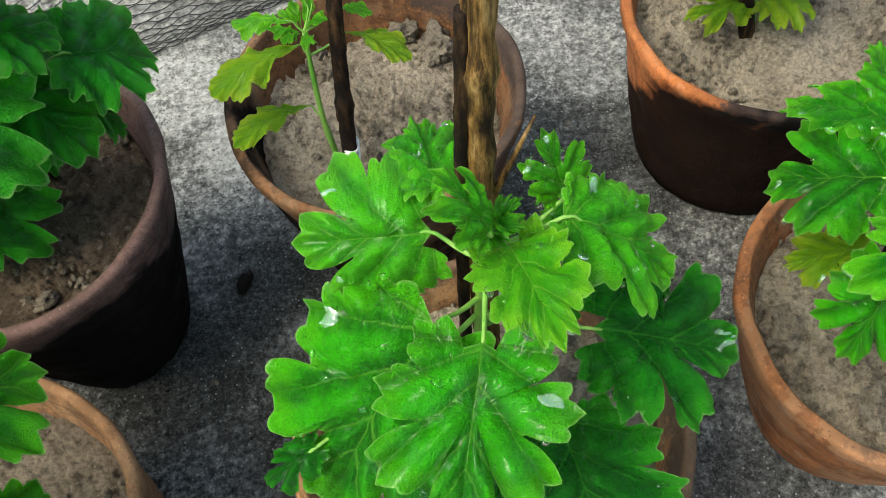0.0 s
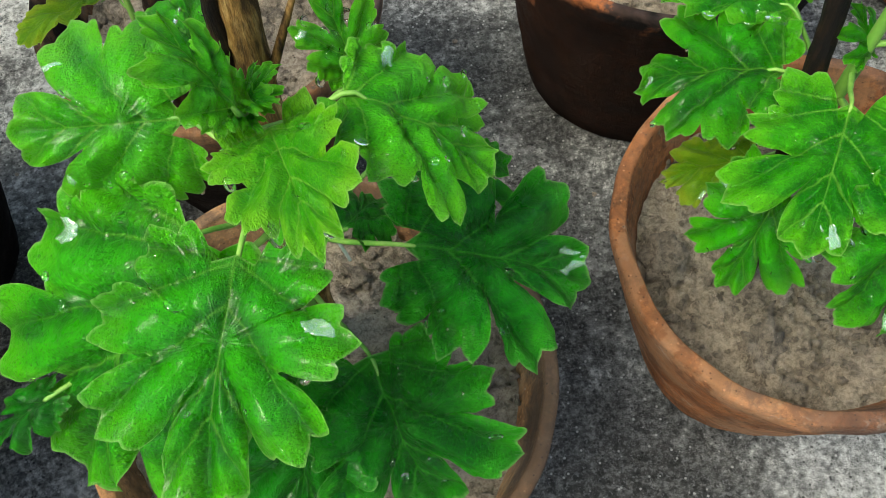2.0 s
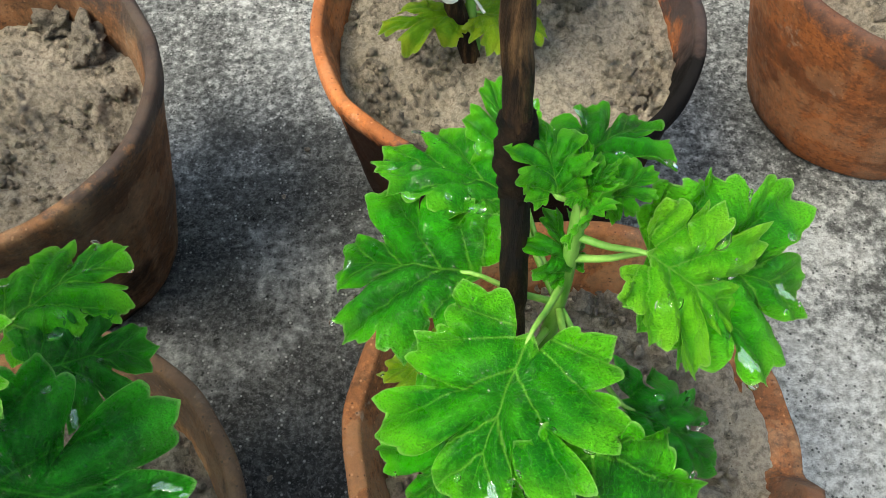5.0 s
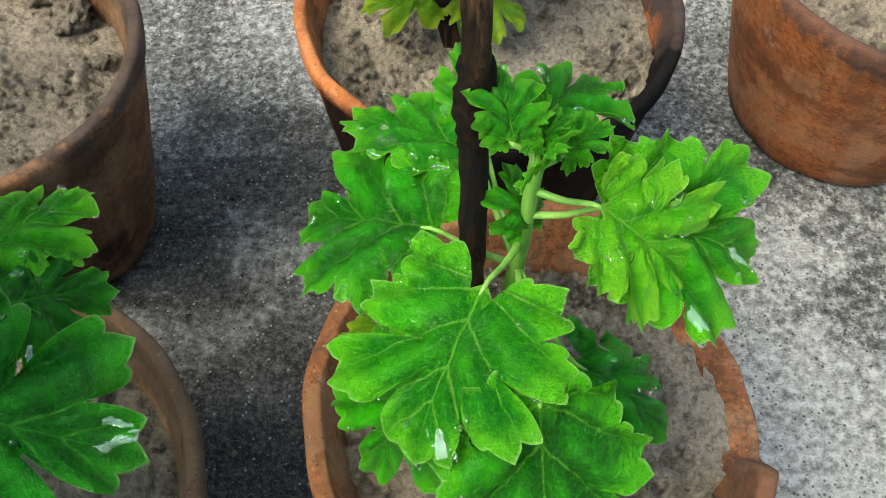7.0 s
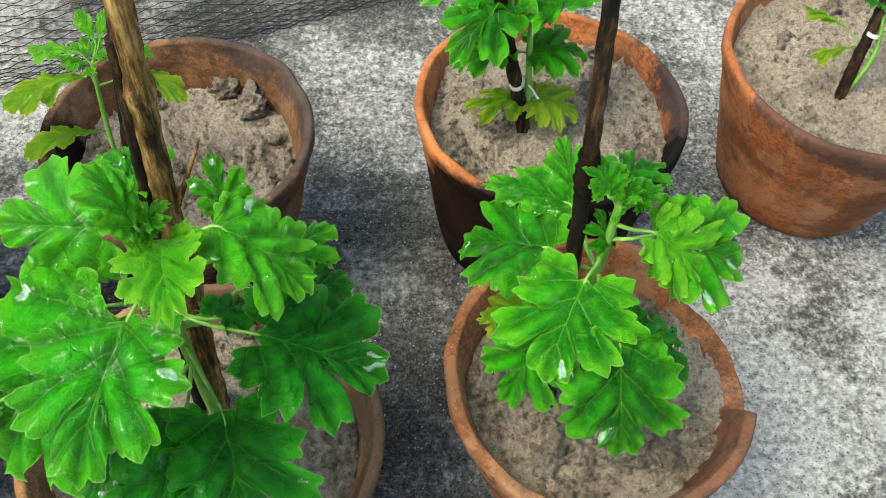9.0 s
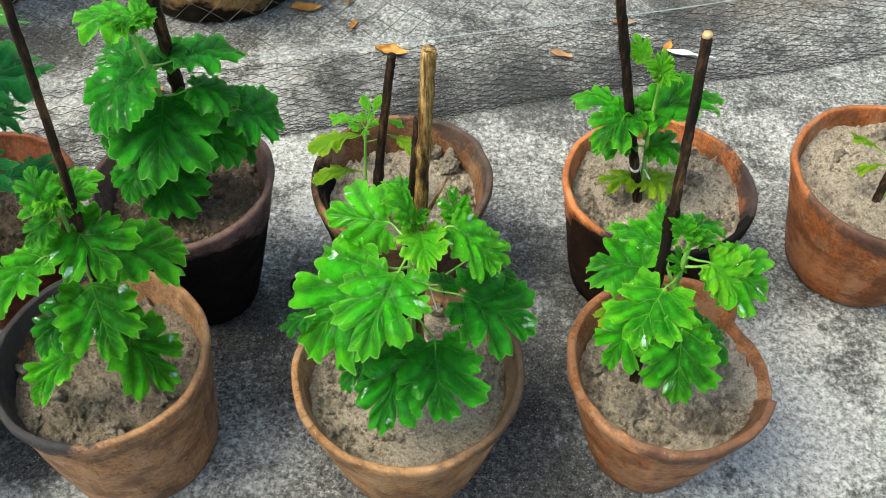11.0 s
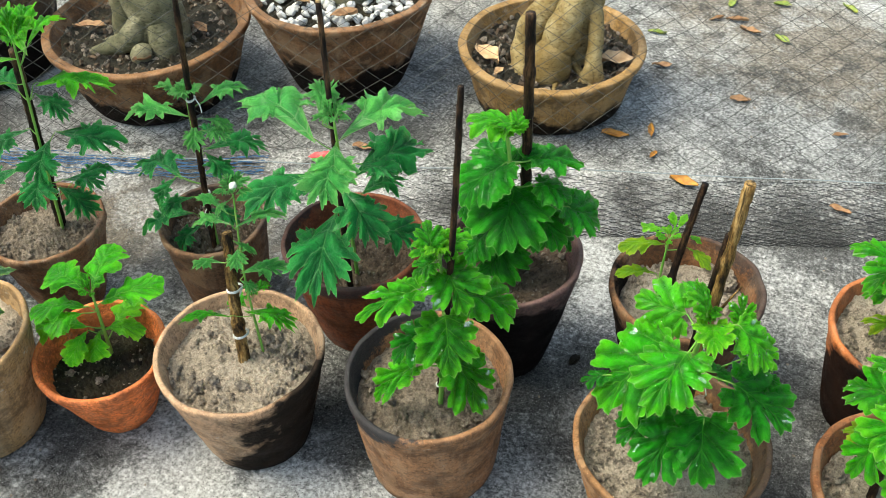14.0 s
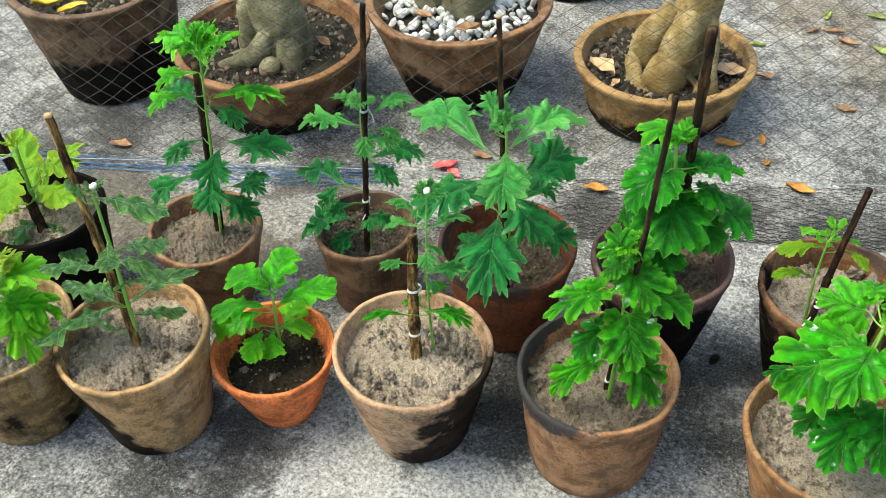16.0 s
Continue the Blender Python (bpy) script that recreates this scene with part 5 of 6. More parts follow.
plant((-0.968, 0.372, 0.165), (-0.930, 0.39, 0.535), [(-0.932, 0.406, 0.51, -1.044, 0.469, 0.51, 0.6), (-0.931, 0.407, 0.517, -0.978, 0.463, 0.537, 0.5), (-0.928, 0.409, 0.517, -0.925, 0.469, 0.527, 0.6), (-0.945, 0.395, 0.499, -0.987, 0.354, 0.489, 0.7), (-0.962, 0.382, 0.46, -1.001, 0.337, 0.45, 0.7), (-0.937, 0.403, 0.453, -0.855, 0.45, 0.443, 0.6), (-0.94, 0.401, 0.435, -0.888, 0.394, 0.415, 0.7), (-0.962, 0.383, 0.374, -0.997, 0.337, 0.354, 0.7), (-0.944, 0.398, 0.345, -0.929, 0.343, 0.315, 0.9), (-0.934, 0.406, 0.359, -0.846, 0.424, 0.349, 0.7), (-0.987, 0.362, 0.3, -1.027, 0.312, 0.27, 0.8), (-0.957, 0.389, 0.25, -0.9, 0.386, 0.22, 0.8), (-0.934, 0.406, 0.257, -0.921, 0.468, 0.237, 0.5)],
      "cut", "tall chrysanthemum with serrated mid-green leaves", (LEAF_GREY, LEAF_FRESH, LEAF_GREY), stem=0.0026, seed=10, wide=1.22, fill=3, tip_size=0.055, grow=1.25)
plant((-0.735, 0.20, 0.115), (-0.728, 0.205, 0.26), [(-0.725, 0.204, 0.267, -0.754, 0.278, 0.267, 0.75), (-0.732, 0.199, 0.269, -0.797, 0.21, 0.269, 0.85), (-0.737, 0.196, 0.235, -0.804, 0.164, 0.225, 0.7), (-0.721, 0.208, 0.239, -0.671, 0.268, 0.239, 0.7), (-0.747, 0.189, 0.193, -0.824, 0.18, 0.173, 0.7), (-0.735, 0.199, 0.179, -0.699, 0.236, 0.159, 0.8), (-0.737, 0.197, 0.178, -0.722, 0.162, 0.163, 1), (-0.749, 0.188, 0.184, -0.746, 0.144, 0.164, 0.8)],
      "spoon", "young chrysanthemum cutting with pale rounded leaves", (LEAF_FRESH, LEAF_FRESH, LEAF_NEW), stem=0.003, seed=11, new_top=True, wide=1.4, grow=1.25, fill=2)
plant((-0.915, 0.08, 0.185), (-0.905, 0.092, 0.49), [(-0.922, 0.07, 0.282, -0.993, -0.002, 0.252, 0.4), (-0.92, 0.073, 0.289, -0.997, 0.072, 0.289, 0.5), (-0.908, 0.088, 0.276, -0.864, 0.161, 0.276, 0.4), (-0.909, 0.086, 0.252, -0.868, 0.127, 0.232, 0.45), (-0.927, 0.065, 0.222, -1.006, 0.062, 0.202, 0.35), (-0.91, 0.085, 0.373, -0.845, 0.095, 0.353, 0.5), (-0.921, 0.071, 0.363, -0.984, 0.041, 0.363, 0.5), (-0.918, 0.075, 0.315, -0.891, 0.107, 0.315, 0.5), (-0.904, 0.092, 0.488, -0.82, 0.104, 0.478, 0.5), (-0.9, 0.096, 0.387, -0.861, 0.131, 0.377, 0.9), (-0.912, 0.081, 0.482, -0.937, 0.086, 0.502, 0.6)],
      "long", "leggy chrysanthemum with long glossy leaves", (LEAF_LONG, LEAF_LONG, LEAF_LONG), stem=0.0035, seed=12, bud=2, wide=1.6, fill=2, grow=1.35)
plant((-1.275, 0.245, 0.18), (-1.262, 0.25, 0.36), [(-1.262, 0.251, 0.246, -1.364, 0.334, 0.266, 0.45), (-1.26, 0.252, 0.245, -1.271, 0.354, 0.255, 0.5), (-1.262, 0.251, 0.246, -1.318, 0.205, 0.226, 0.5), (-1.262, 0.251, 0.208, -1.306, 0.181, 0.168, 0.6), (-1.264, 0.249, 0.187, -1.185, 0.219, 0.157, 0.5), (-1.248, 0.268, 0.242, -1.217, 0.294, 0.232, 0.6)],
      "long", "chrysanthemum with large pale-veined leaves", (LEAF_LONG, LEAF_YELLOW, LEAF_LONG), stem=0.0045, seed=13, wide=1.7, fill=7, grow=1.45)
plant((-1.12, -0.02, 0.19), (-1.115, -0.015, 0.38), [(-1.082, 0.013, 0.324, -1.021, 0.05, 0.324, 0.7), (-1.077, 0.021, 0.34, -1.058, 0.048, 0.36, 0.7), (-1.087, 0.003, 0.293, -1.03, 0.01, 0.253, 0.8), (-1.087, 0.004, 0.275, -1.024, -0.024, 0.215, 0.6), (-1.077, 0.019, 0.281, -1.021, 0.039, 0.251, 0.8), (-1.076, 0.022, 0.356, -1.06, 0.036, 0.376, 0.7)],
      "round", "chrysanthemum with light yellow-green leaves", (LEAF_NEW, LEAF_YELLOW, LEAF_NEW), stem=0.004, seed=14, fill=8, wide=1.15, grow=1.15)
plant((0.70, 0.705, 0.172), (0.71, 0.725, 0.26), [(0.687, 0.728, 0.232, 0.646, 0.746, 0.242, 0.4), (0.697, 0.718, 0.219, 0.648, 0.702, 0.219, 0.45), (0.709, 0.715, 0.234, 0.714, 0.728, 0.254, 0.5), (0.712, 0.716, 0.241, 0.726, 0.69, 0.241, 0.6)],
      "spoon", "sparse chrysanthemum cutting with small leaves", (LEAF_YELLOW, LEAF_BRIGHT, LEAF_YELLOW), stem=0.0025, seed=15)

stake((0.124, 0.375, 0.165), (0.134, 0.408, 0.594), 0.0076, STAKE_TAN, "thick mottled tan bamboo stake", 1, knots=(0.35, 0.75), ties=((0.3, (0.02, -0.01, -0.03)),), prongs=((0.52, (0.024, 0.008, 0.060)),))
stake((0.110, 0.372, 0.165), (0.124, 0.402, 0.52), 0.0036, STAKE_DARK, "thin dark split strip of bamboo beside a stake", 21)
stake((0.376, 0.375, 0.168), (0.366, 0.452, 0.60), 0.0054, STAKE_DARK, "dark weathered bamboo stake with a swollen knot", 2, burl=(0.53,), cut=STAKE_CUT)
stake((0.380, 0.658, 0.168), (0.270, 0.668, 0.66), 0.006, STAKE_DARK, "black slender bamboo stake", 3, knots=(0.5,), ties=((0.12, (0.02, -0.01, -0.01)),))
stake((0.043, 0.542, 0.16), (0.067, 0.59, 0.432), 0.0055, STAKE_DARK, "short brown bamboo stake tied with white string", 4, knots=(0.4,), ties=((0.22, (-0.02, -0.03, -0.045)), (0.25, None)))
stake((-0.190, 0.585, 0.195), (-0.183, 0.562, 0.652), 0.0075, STAKE_DARK, "tall brown bamboo stake", 5, knots=(0.4, 0.8))
stake((-0.209, 0.307, 0.165), (-0.174, 0.327, 0.692), 0.0042, STAKE_DARK, "long thin black bamboo stake", 6, knots=(0.5,), ties=((0.045, None),))
stake((-0.496, 0.238, 0.178), (-0.512, 0.285, 0.392), 0.0085, STAKE_TAN, "short tan bamboo stake", 7, knots=(0.3,), ties=((0.22, None), (0.58, (-0.006, -0.012, -0.05))))
stake((-0.425, 0.435, 0.165), (-0.484, 0.539, 0.617), 0.0045, STAKE_DARK, "slender dark brown bamboo stake", 8, knots=(0.45,), cut=STAKE_CUT)
stake((-0.704, 0.450, 0.15), (-0.668, 0.466, 0.64), 0.005, STAKE_DARK, "dark bamboo stake tied with string", 9, knots=(0.6,), ties=((0.24, (-0.006, -0.01, -0.04)), (0.62, (0.015, 0, -0.02))))
stake((-0.975, 0.379, 0.165), (-0.954, 0.403, 0.510), 0.008, STAKE_DARK, "dark brown bamboo stake", 10, knots=(0.4,), ties=((0.2, (0.01, 0, -0.03)),))
stake((-0.915, 0.078, 0.185), (-0.948, 0.102, 0.605), 0.0065, STAKE_TAN, "brown bamboo stake with a cut end", 11, knots=(0.5,), cut=STAKE_CUT)
stake((-1.262, 0.235, 0.18), (-1.325, 0.262, 0.42), 0.009, STAKE_DARK, "black bamboo stake tied with white string", 12, ties=((0.62, None),))
stake((0.697, 0.702, 0.172), (0.735, 0.77, 0.42), 0.0055, STAKE_DARK, "thin dark bamboo stake", 13, ties=((0.25, None),))


# ---- big pots with thick-stemmed trees, behind the net ----
def grit(dirt, r, z, n, seed, material, size=(0.004, 0.010), name="grit"):
    rng = random.Random(seed)
    bm = bmesh.new()
    for _ in range(n):
        a, w, s = r * math.sqrt(rng.random()), rng.uniform(0, 6.28), rng.uniform(*size)
        lump(bm, (a * math.cos(w), a * math.sin(w), z + s * 0.4), s, rng, 0.45, 1)
    return tagged(part(name, bm, material, dirt, smooth=False), kind="stuff")


def blob_trunk(name, parts_, material, label, base, roots=(), seed=1):
    """A swollen trunk: fused tapering limbs, with roots that spread over the soil."""
    rng = random.Random(seed)
    thing = new(name)
    thing.location = base
    tagged(thing, label, "tree", "trees in big pots")
    for k, (pts, rad) in enumerate(parts_):
        n = 22
        line = curve_points(pts, n)
        rr = [float(np.interp(i / (n - 1), np.linspace(0, 1, len(rad)), rad)) for i in range(n)]
        bm = tube(line, rr, 26)
        for v in bm.verts:
            d = noise.noise(v.co * 22 + Vector((seed, k, 0))) * 0.006 + noise.noise(v.co * 60) * 0.0018
            v.co += Vector((v.co.x, v.co.y, 0)).normalized() * d
        part("trunk" if k == 0 else "limb", bm, material, thing)
    for a, length, r in roots:
        d = Vector((math.cos(radians(a)), math.sin(radians(a)), 0))
        pts = curve_points([d * 0.02 + Vector((0, 0, 0.03)), d * length * 0.5 + Vector((0.004, 0.004, 0.012)), d * length + Vector((0.01, -0.006, -0.004))], 12)
        part("root", tube(pts, [r * (1 - 0.06 * i) for i in range(12)], 9, wobble=0.08, rng=rng), material, thing)
    return thing


def dry_leaf(x, y, z, size, turn, material, label, name="fallen_leaf", curl=0.25, width=0.45, tilt=0.0):
    """A dry curled leaf with a midrib crease."""
    n, c = 13, 7
    verts = []
    for i in range(n):
        u = i / (n - 1)
        w = width * 0.5 * math.sin(math.pi * min(1, u * 0.96 + 0.02)) ** 0.8
        for k in range(c):
            v = (k / (c - 1) - 0.5) * 2
            w2 = w * (1 + 0.35 * noise.noise(Vector((u * 4, 3 * (v > 0), x * 31 + y * 17))))
            verts.append(((u - 0.5) * size + 0.05 * size * v * noise.noise(Vector((u * 3, x * 23, 1))), v * w2 * size, size * (0.14 * noise.noise(Vector((u * 2.5, v * 1.3, x * 41 + y * 7))) + curl * v * v * w * 1.6 + 0.06 * abs(v) + curl * 0.5 * (u - 0.5) ** 2 + 0.02 * noise.noise(Vector((u * 6, v * 3, x * 9))))))
    me = grid_mesh(name, verts, n, c, wrap=False)
    ob = part(name, me, material)
    sol = ob.modifiers.new("thickness", "SOLIDIFY")
    sol.thickness = 0.0006
    ob.matrix_basis = pose(x, y, z + 0.0012 + 0.05 * size, tilt, 0, turn)
    return tagged(ob, label, "fallen leaf", "fallen leaves")


BIG = "large clay pots behind the net"
# the ochre bowl's shade behind the net is painted as black toward its base
bowl_clay = terracotta("ochre_bowl_clay", (0.36, 0.215, 0.085), soot_shade=0.36, soot_shade_low=1.2, seed=21.0, pale=0.3, top=0.14)
# these clays turn darker toward the base
tub_clay = terracotta("brown_tub_clay", (0.24, 0.12, 0.06), soot_shade=0.5, soot_shade_low=0.9, seed=22.0, pale=0.35, top=0.24)
bowl_q = terracotta("dark_bowl_clay", (0.22, 0.105, 0.045), soot_shade=0.4, soot_shade_low=1.0, seed=23.0, pale=0.25, top=0.17)
tub_t = terracotta("dark_tub_clay", (0.13, 0.07, 0.042), soot_shade=0.55, soot_shade_low=0.8, seed=24.0, pale=0.25, top=0.28)
kw = dict(crumbs=0, category="flower pot", group=BIG, wall=0.02, lip=0.012)
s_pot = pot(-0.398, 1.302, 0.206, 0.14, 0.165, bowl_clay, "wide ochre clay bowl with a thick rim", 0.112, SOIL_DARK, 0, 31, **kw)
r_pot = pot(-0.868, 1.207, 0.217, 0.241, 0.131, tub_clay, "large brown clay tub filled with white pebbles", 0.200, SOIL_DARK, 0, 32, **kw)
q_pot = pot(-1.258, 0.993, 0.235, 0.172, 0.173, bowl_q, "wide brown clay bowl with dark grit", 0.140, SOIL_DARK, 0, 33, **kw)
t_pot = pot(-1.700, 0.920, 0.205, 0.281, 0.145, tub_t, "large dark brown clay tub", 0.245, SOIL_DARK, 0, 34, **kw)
pot(-0.790, 1.800, 0.150, 0.24, 0.120, tub_t, "black clay pot", 0.20, SOIL_DARK, 0, 35, **kw)
pot(-1.400, 1.600, 0.150, 0.24, 0.120, tub_t, "black clay pot", 0.20, SOIL_DARK, 0, 36, **kw)
pot(-1.960, 1.420, 0.170, 0.25, 0.135, tub_t, "black clay pot", 0.21, SOIL_DARK, 0, 37, **kw)
for q, r, z, sd in ((s_pot, 0.175, 0.0, 1), (q_pot, 0.20, 0.0, 2), (t_pot, 0.165, 0.0, 3)):
    d = next(c for c in q.children if c.name.startswith("soil"))
    grit(d, r, z, 700, sd, MULCH, (0.002, 0.007))
    grit(d, r, z + 0.002, 260, sd + 10, CLOD, (0.002, 0.008), "pale_grit")
d = next(c for c in r_pot.children if c.name.startswith("soil"))
_rng = random.Random(5)
stones = []
for k in range(6):
    bm = bmesh.new()
    lump(bm, (0, 0, 0), 1.0, _rng, 0.16, 2)
    me = bpy.data.meshes.new("pebble")
    bm.to_mesh(me)
    bm.free()
    me.materials.append(PEBBLE)
    stones.append(me)
for k in range(240):
    a, w, s = 0.178 * math.sqrt(_rng.random()), _rng.uniform(0, 6.28), _rng.uniform(0.008, 0.014)
    ob = part("pebble", stones[k % 6], None, d, smooth=False)
    ob.matrix_basis = Matrix.Translation((a * math.cos(w), a * math.sin(w), 0.006 + _rng.uniform(0, 0.010))) @ Euler((_rng.uniform(0, 6), _rng.uniform(0, 6), 0)).to_matrix().to_4x4() @ Matrix.Diagonal((s, s * _rng.uniform(0.7, 1), s * 0.7, 1))

blob_trunk("fig_tree", [
    ([(0.02, 0.03, -0.03), (0.015, 0.02, 0.07), (0.03, 0.035, 0.16), (0.05, 0.06, 0.30), (0.06, 0.09, 0.55)], [0.05, 0.052, 0.05, 0.046, 0.04]),
    ([(-0.055, 0.0, -0.03), (-0.066, -0.01, 0.04), (-0.052, 0.0, 0.09), (-0.015, 0.02, 0.15)], [0.026, 0.034, 0.036, 0.022]),
    ([(0.0, -0.05, -0.03), (-0.002, -0.06, 0.018), (0.0, -0.052, 0.05), (0.005, -0.03, 0.07)], [0.038, 0.048, 0.042, 0.02]),
    ([(0.01, -0.02, 0.05), (0.012, -0.036, 0.075), (0.018, -0.03, 0.11), (0.03, 0.01, 0.16)], [0.03, 0.042, 0.036, 0.02]),
    ([(-0.085, -0.005, 0.06), (-0.08, -0.04, 0.03), (-0.06, -0.075, 0.008), (-0.03, -0.10, -0.012)], [0.016, 0.018, 0.017, 0.012]),
    ([(0.095, -0.045, -0.03), (0.09, -0.04, 0.03), (0.075, 0.0, 0.10), (0.05, 0.03, 0.16)], [0.022, 0.02, 0.018, 0.012]),
    ([(0.075, -0.06, -0.02), (0.085, -0.055, 0.02), (0.08, -0.03, 0.05)], [0.02, 0.018, 0.012]),
], BARK_BROWN, "fig tree with a fat ochre trunk of fused roots", (-0.372, 1.285, 0.108), [(-150, 0.13, 0.012), (-40, 0.14, 0.012), (-80, 0.13, 0.012), (-110, 0.12, 0.01)], 3)
blob_trunk("desert_rose", [
    ([(0.02, 0.0, -0.03), (0.025, 0.0, 0.05), (0.0, 0.01, 0.13), (-0.035, 0.03, 0.25), (-0.065, 0.05, 0.55)], [0.056, 0.063, 0.062, 0.054, 0.046]),
    ([(-0.062, -0.01, -0.03), (-0.06, -0.01, 0.03), (-0.045, 0.0, 0.10), (-0.02, 0.01, 0.18)], [0.030, 0.034, 0.042, 0.036]),
    ([(0.015, -0.035, 0.07), (-0.01, -0.07, 0.032), (-0.055, -0.095, 0.014), (-0.10, -0.105, 0.0)], [0.03, 0.026, 0.016, 0.008]),
    ([(0.05, -0.03, 0.06), (0.065, -0.045, 0.02), (0.075, -0.05, -0.02)], [0.03, 0.032, 0.026]),
    ([(0.03, -0.07, -0.02), (0.035, -0.085, 0.012), (0.05, -0.075, 0.01)], [0.022, 0.028, 0.018]),
], BARK, "desert rose with a swollen grey-green trunk", (-1.238, 0.985, 0.136), [(-150, 0.15, 0.012), (-120, 0.12, 0.015), (-175, 0.13, 0.009), (-60, 0.11, 0.015), (-95, 0.10, 0.012)], 4)
blob_trunk("desert_rose", [
    ([(0.0, 0.0, -0.03), (0.0, 0.0, 0.05), (0.0, 0.02, 0.14), (0.02, 0.04, 0.4)], [0.058, 0.062, 0.05, 0.036]),
    ([(-0.085, 0.0, -0.02), (-0.09, 0.0, 0.05), (-0.075, 0.02, 0.14), (-0.05, 0.05, 0.36)], [0.045, 0.046, 0.04, 0.03]),
], BARK, "desert rose with two swollen trunks in pebbles", (-0.855, 1.225, 0.198), [(-80, 0.09, 0.014), (-130, 0.10, 0.012)], 5)
for x, y, z, s, a, mt in ((-1.74, 0.80, 0.252, 0.075, 20, YELLOW_LEAF), (-1.66, 0.80, 0.254, 0.07, 60, YELLOW_LEAF), (-1.79, 0.85, 0.252, 0.06, -30, YELLOW_LEAF)):
    dry_leaf(x, y, z, s, a, mt, "yellow fallen leaf on the soil of a tub")
for x, y, z, s, a in ((-0.515, 1.215, 0.122, 0.085, -35), (-0.25, 1.30, 0.122, 0.075, 25), (-0.47, 1.17, 0.12, 0.035, 80), (-0.36, 1.13, 0.12, 0.04, 10)):
    dry_leaf(x, y, z, s, a, PALE_LEAF, "dry tan leaf on the grit of a bowl", width=0.5)
for x, y, z, s, a in ((-1.385, 0.94, 0.152, 0.07, 30), (-1.14, 1.03, 0.152, 0.05, -20), (-1.19, 0.88, 0.15, 0.04, 50), (-0.80, 1.10, 0.222, 0.06, 40), (-0.92, 1.12, 0.222, 0.05, -10)):
    dry_leaf(x, y, z, s, a, DRY_LEAF, "dry brown leaf lying in a pot")

# ---- litter on the ground ----
LIT = "fallen leaf on the concrete"
for x, y, s, a, mt, lab in (
    (-0.21, 1.205, 0.060, 12, ORANGE_LEAF, "curled orange "), (-0.142, 1.25, 0.050, 105, ORANGE_LEAF, "narrow orange-brown "), (-0.115, 1.172, 0.028, 75, ORANGE_LEAF, "small orange-brown "),
    (-0.033, 1.105, 0.062, -8, ORANGE_LEAF, "flat orange-brown "), (0.01, 1.44, 0.045, 10, DRY_LEAF, "faded brown "), (0.235, 1.39, 0.035, 30, DRY_LEAF, "small dry "),
    (0.27, 1.14, 0.042, -10, DRY_LEAF, "dry brown "), (0.46, 1.36, 0.055, 35, DRY_LEAF, "rolled tan "), (0.38, 1.25, 0.04, 10, DRY_LEAF, "dry brown "), (0.46, 1.19, 0.035, 70, ORANGE_LEAF, "small orange-brown "),
    (-0.19, 1.51, 0.045, 15, DRY_LEAF, "dry brown "), (-1.50, 0.67, 0.055, 10, DRY_LEAF, "crumpled orange-brown "), (-0.70, 0.955, 0.045, 10, DRY_LEAF, "dry brown "), (-0.429, 0.942, 0.055, 10, ORANGE_LEAF, "brown "),
    (0.02, 1.90, 0.045, 10, GREEN_BIT, "yellow-green "), (0.18, 1.94, 0.05, -40, GREEN_BIT, "green "), (0.05, 1.73, 0.045, -30, GREEN_BIT, "yellow-green "), (-0.24, 1.65, 0.045, 10, GREEN_BIT, "dull green "),
    (-0.10, 1.86, 0.045, 85, GREEN_BIT, "green "), (-0.12, 1.77, 0.04, 40, DRY_LEAF, "rolled tan "), (-0.03, 1.74, 0.055, -15, DRY_LEAF, "rolled tan "), (-0.07, 1.78, 0.055, 12, DRY_LEAF, "rolled tan ")):
    dry_leaf(x, y, 0.0, s, a, mt, lab + LIT, curl=0.4 if "rolled" in lab else 0.22, width=0.3 if "rolled" in lab or "narrow" in lab else 0.42)
for x, y, s, a in ((-0.765, 0.884, 0.05, 20), (-0.735, 0.872, 0.042, -25), (-0.752, 0.897, 0.035, 60)):
    tagged(dry_leaf(x, y, 0.001, s, a, RED_PETAL, "faded red flower petal on the concrete", "petal", 0.3, 0.5), category="petal", group="fallen petals")
tagged(dry_leaf(0.50, 1.17, 0.0, 0.085, -8, WHITE_SCRAP, "white torn scrap lying on the concrete", "scrap", 0.12, 0.14), category="scrap", group="litter")
_rng = random.Random(77)
bm = bmesh.new()
for _ in range(260):
    s = _rng.uniform(0.0012, 0.0032)
    lump(bm, (_rng.uniform(-1.7, 0.9), _rng.uniform(-0.3, 1.6), s * 0.4), s, _rng, 0.2, 1)
tagged(part("ground_grit", bm, CLOD), "scattered soil crumbs on the concrete", "grit", kind="stuff")
bm = bmesh.new()
lump(bm, (-0.085, 0.575, 0.004), 0.009, _rng, 0.3, 2)
tagged(part("soil_lump", bm, SOIL_DARK), "dark crumb of soil on the concrete", "soil lump")


# ---- the net ----
def along(s):
    """A place on the cord's line on the ground, s metres from its middle."""
    d = Vector((0.942, 0.336, 0))
    return Vector((-0.44, 0.975, 0)) + d * s


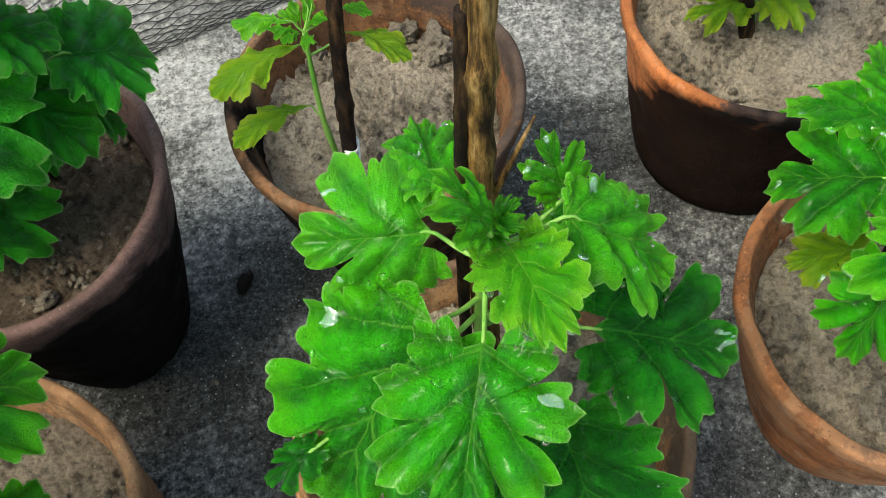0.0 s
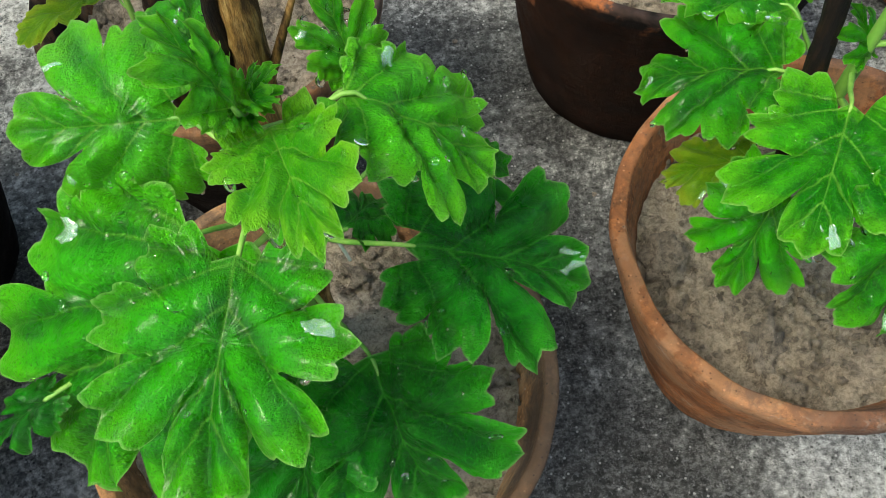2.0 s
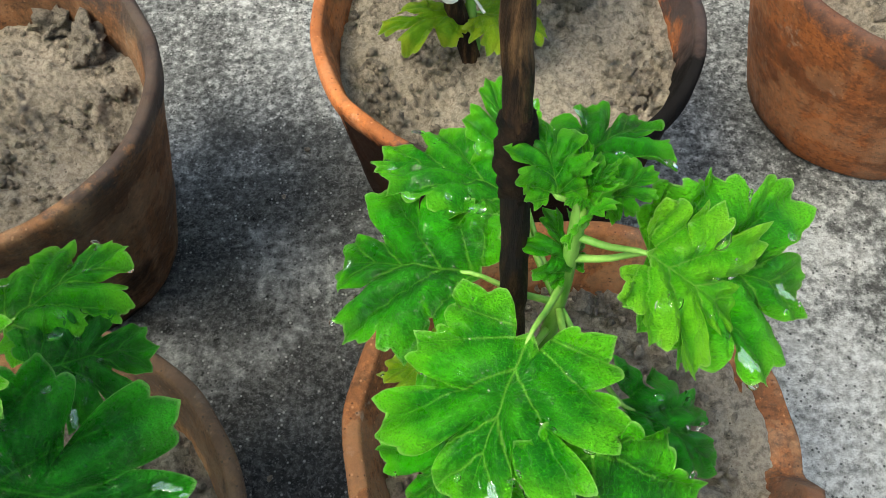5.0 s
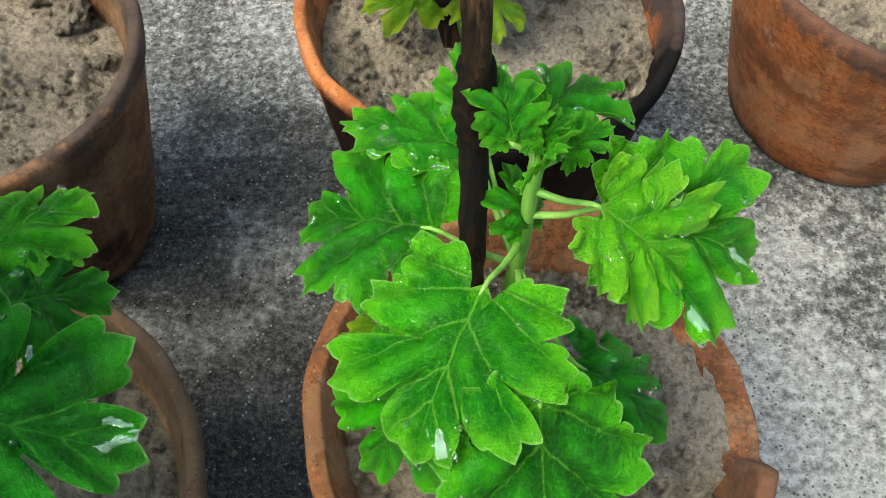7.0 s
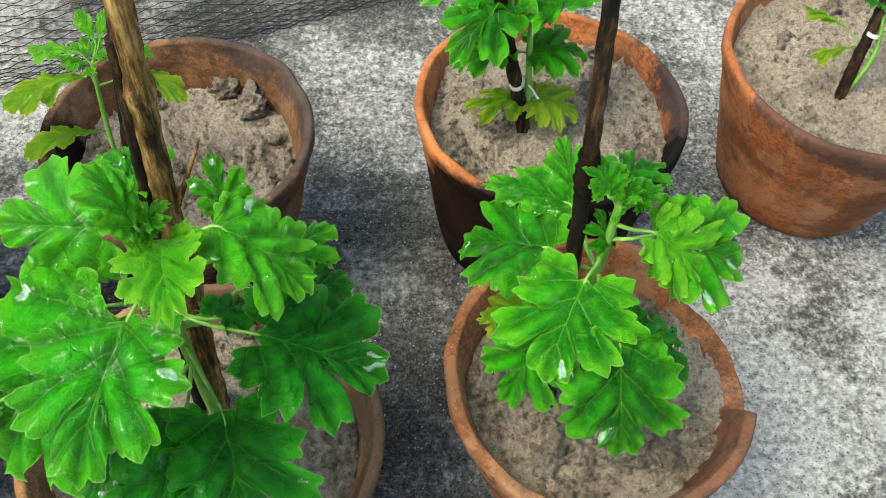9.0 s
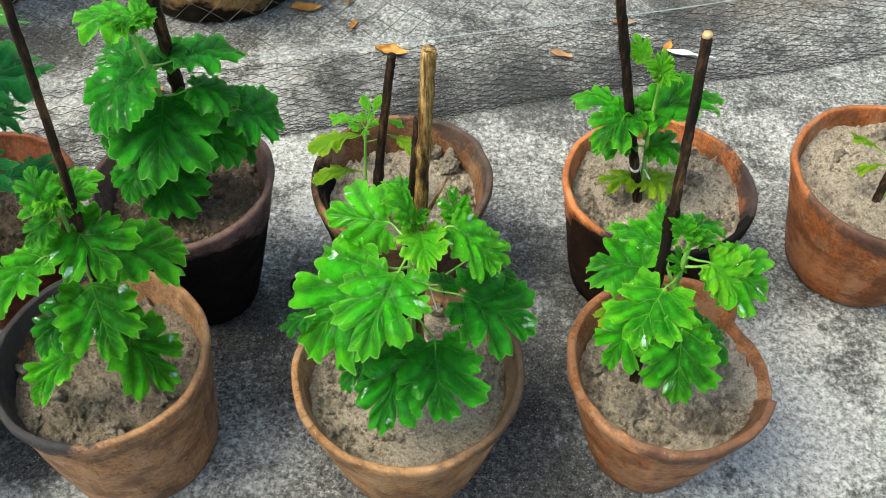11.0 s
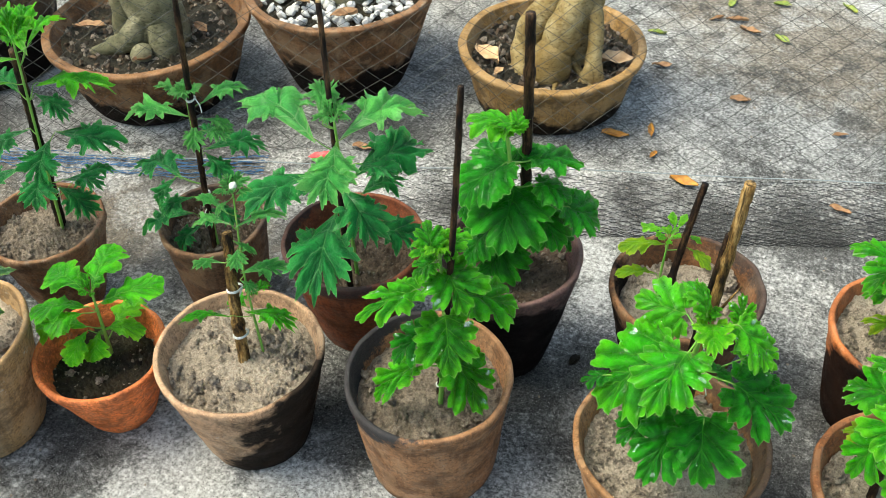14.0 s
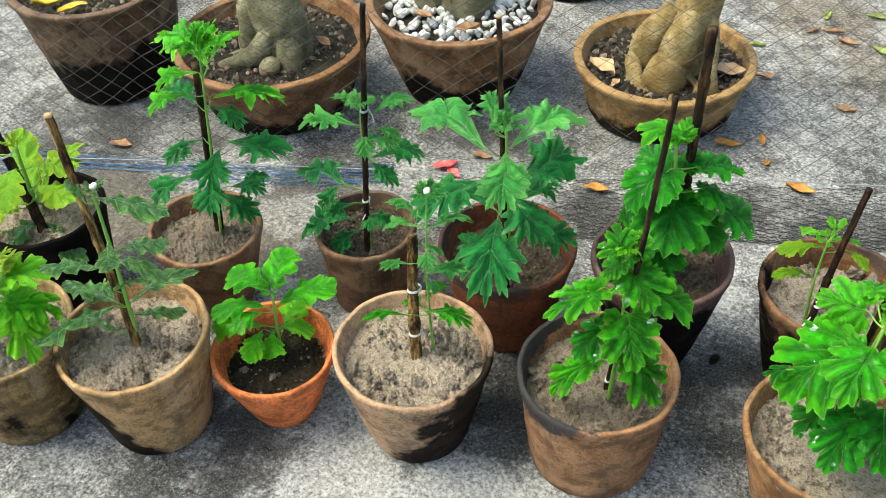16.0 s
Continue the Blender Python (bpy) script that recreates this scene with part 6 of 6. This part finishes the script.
def build_net():
    thing = new("garden_net")
    thing.location = along(0)
    tagged(thing, "dark garden net fence with its hem bunched on concrete", "net")
    o = along(0)
    back, right = Vector((-0.336, 0.942, 0)), Vector((0.942, 0.336, 0))
    cw, ch, rows_, half = 0.058, 0.036, 36, 52

    def node(i, j):
        s, h = i * cw * 0.5, j * ch * 0.5
        sag = 0.02 * math.sin(s * 2.3 + h * 1.7) + 0.012 * math.sin(s * 6.1 - h * 3)
        p = Vector((s, h, 0)) + Vector((noise.noise(Vector((s * 2, h * 2, 4))) * 0.03 + 0.012 * noise.noise(Vector((s * 9, h * 9, 2))), sag * 0.8 + 0.010 * noise.noise(Vector((s * 8, h * 8, 6))), 0))
        return right * p.x + Vector((0, 0, max(0.003, p.y))) + back * (0.04 + 0.42 * p.y + 0.05 * noise.noise(Vector((s * 1.3, h * 1.3, 9))))

    bm = bmesh.new()
    for sgn in (1, -1):
        for k in range(-half - rows_, half + rows_, 2):
            pts = [node(k + sgn * j, j) for j in range(0, rows_ + 1) if abs(k + sgn * j) <= half]
            if len(pts) > 1:
                tube(pts, 0.00065, 3, bm)
    tagged(part("net_fence", bm, NET, thing), kind="stuff")
    # the hem: the same net gathered in folds on the ground in front of the cord
    rng = random.Random(9)
    for mat, name, count, lo, hi in ((NET_DARK, "net_hem", 26, -0.19, 0.0), (NET_BLUE, "blue_twine", 9, -0.035, 0.022)):
        bm = bmesh.new()
        for q in range(count):
            f = q / (count - 1)
            off, ph = lo + (hi - lo) * (f ** 1.7 if mat is NET_DARK else f) + rng.uniform(-0.002, 0.002), rng.uniform(0, 6)
            pts = []
            a, b = (-0.35 + 0.13 * (q % 4), 1.55) if mat is NET_DARK else (-1.5, -0.45)
            n = 420
            for i in range(n):
                s = a + (b - a) * i / (n - 1)
                w = (0.0062 if mat is NET_DARK else 0.004) * math.sin(s * 140 + (q % 2) * math.pi + (ph if mat is NET_BLUE else 0)) * (0.55 + 0.45 * noise.noise(Vector((s * 3, q * 0.7, 2))))
                w += 0.03 * noise.noise(Vector((s * 2.2, 0.03 * q, 5))) + (0 if mat is NET_DARK else 0.02 * noise.noise(Vector((s * 5, q * 1.7, 8))))
                pts.append(right * s + back * (off + w) + Vector((0, 0, 0.003 + 0.006 * abs(noise.noise(Vector((s * 9, q, 1)))))))
            tube(pts, 0.0007 if mat is NET_DARK else 0.0010, 3, bm)
        tagged(part(name, bm, mat, thing), kind="stuff")
    bm = tube([right * s + Vector((0, 0, 0.012 + 0.004 * math.sin(s * 5))) + back * 0.006 * noise.noise(Vector((s * 3, 0, 0))) for s in np.linspace(-1.6, 1.6, 80)], 0.0012, 6)
    part("cord", bm, ROPE, thing, "thin pale grey cord along the foot of the net")


build_net()
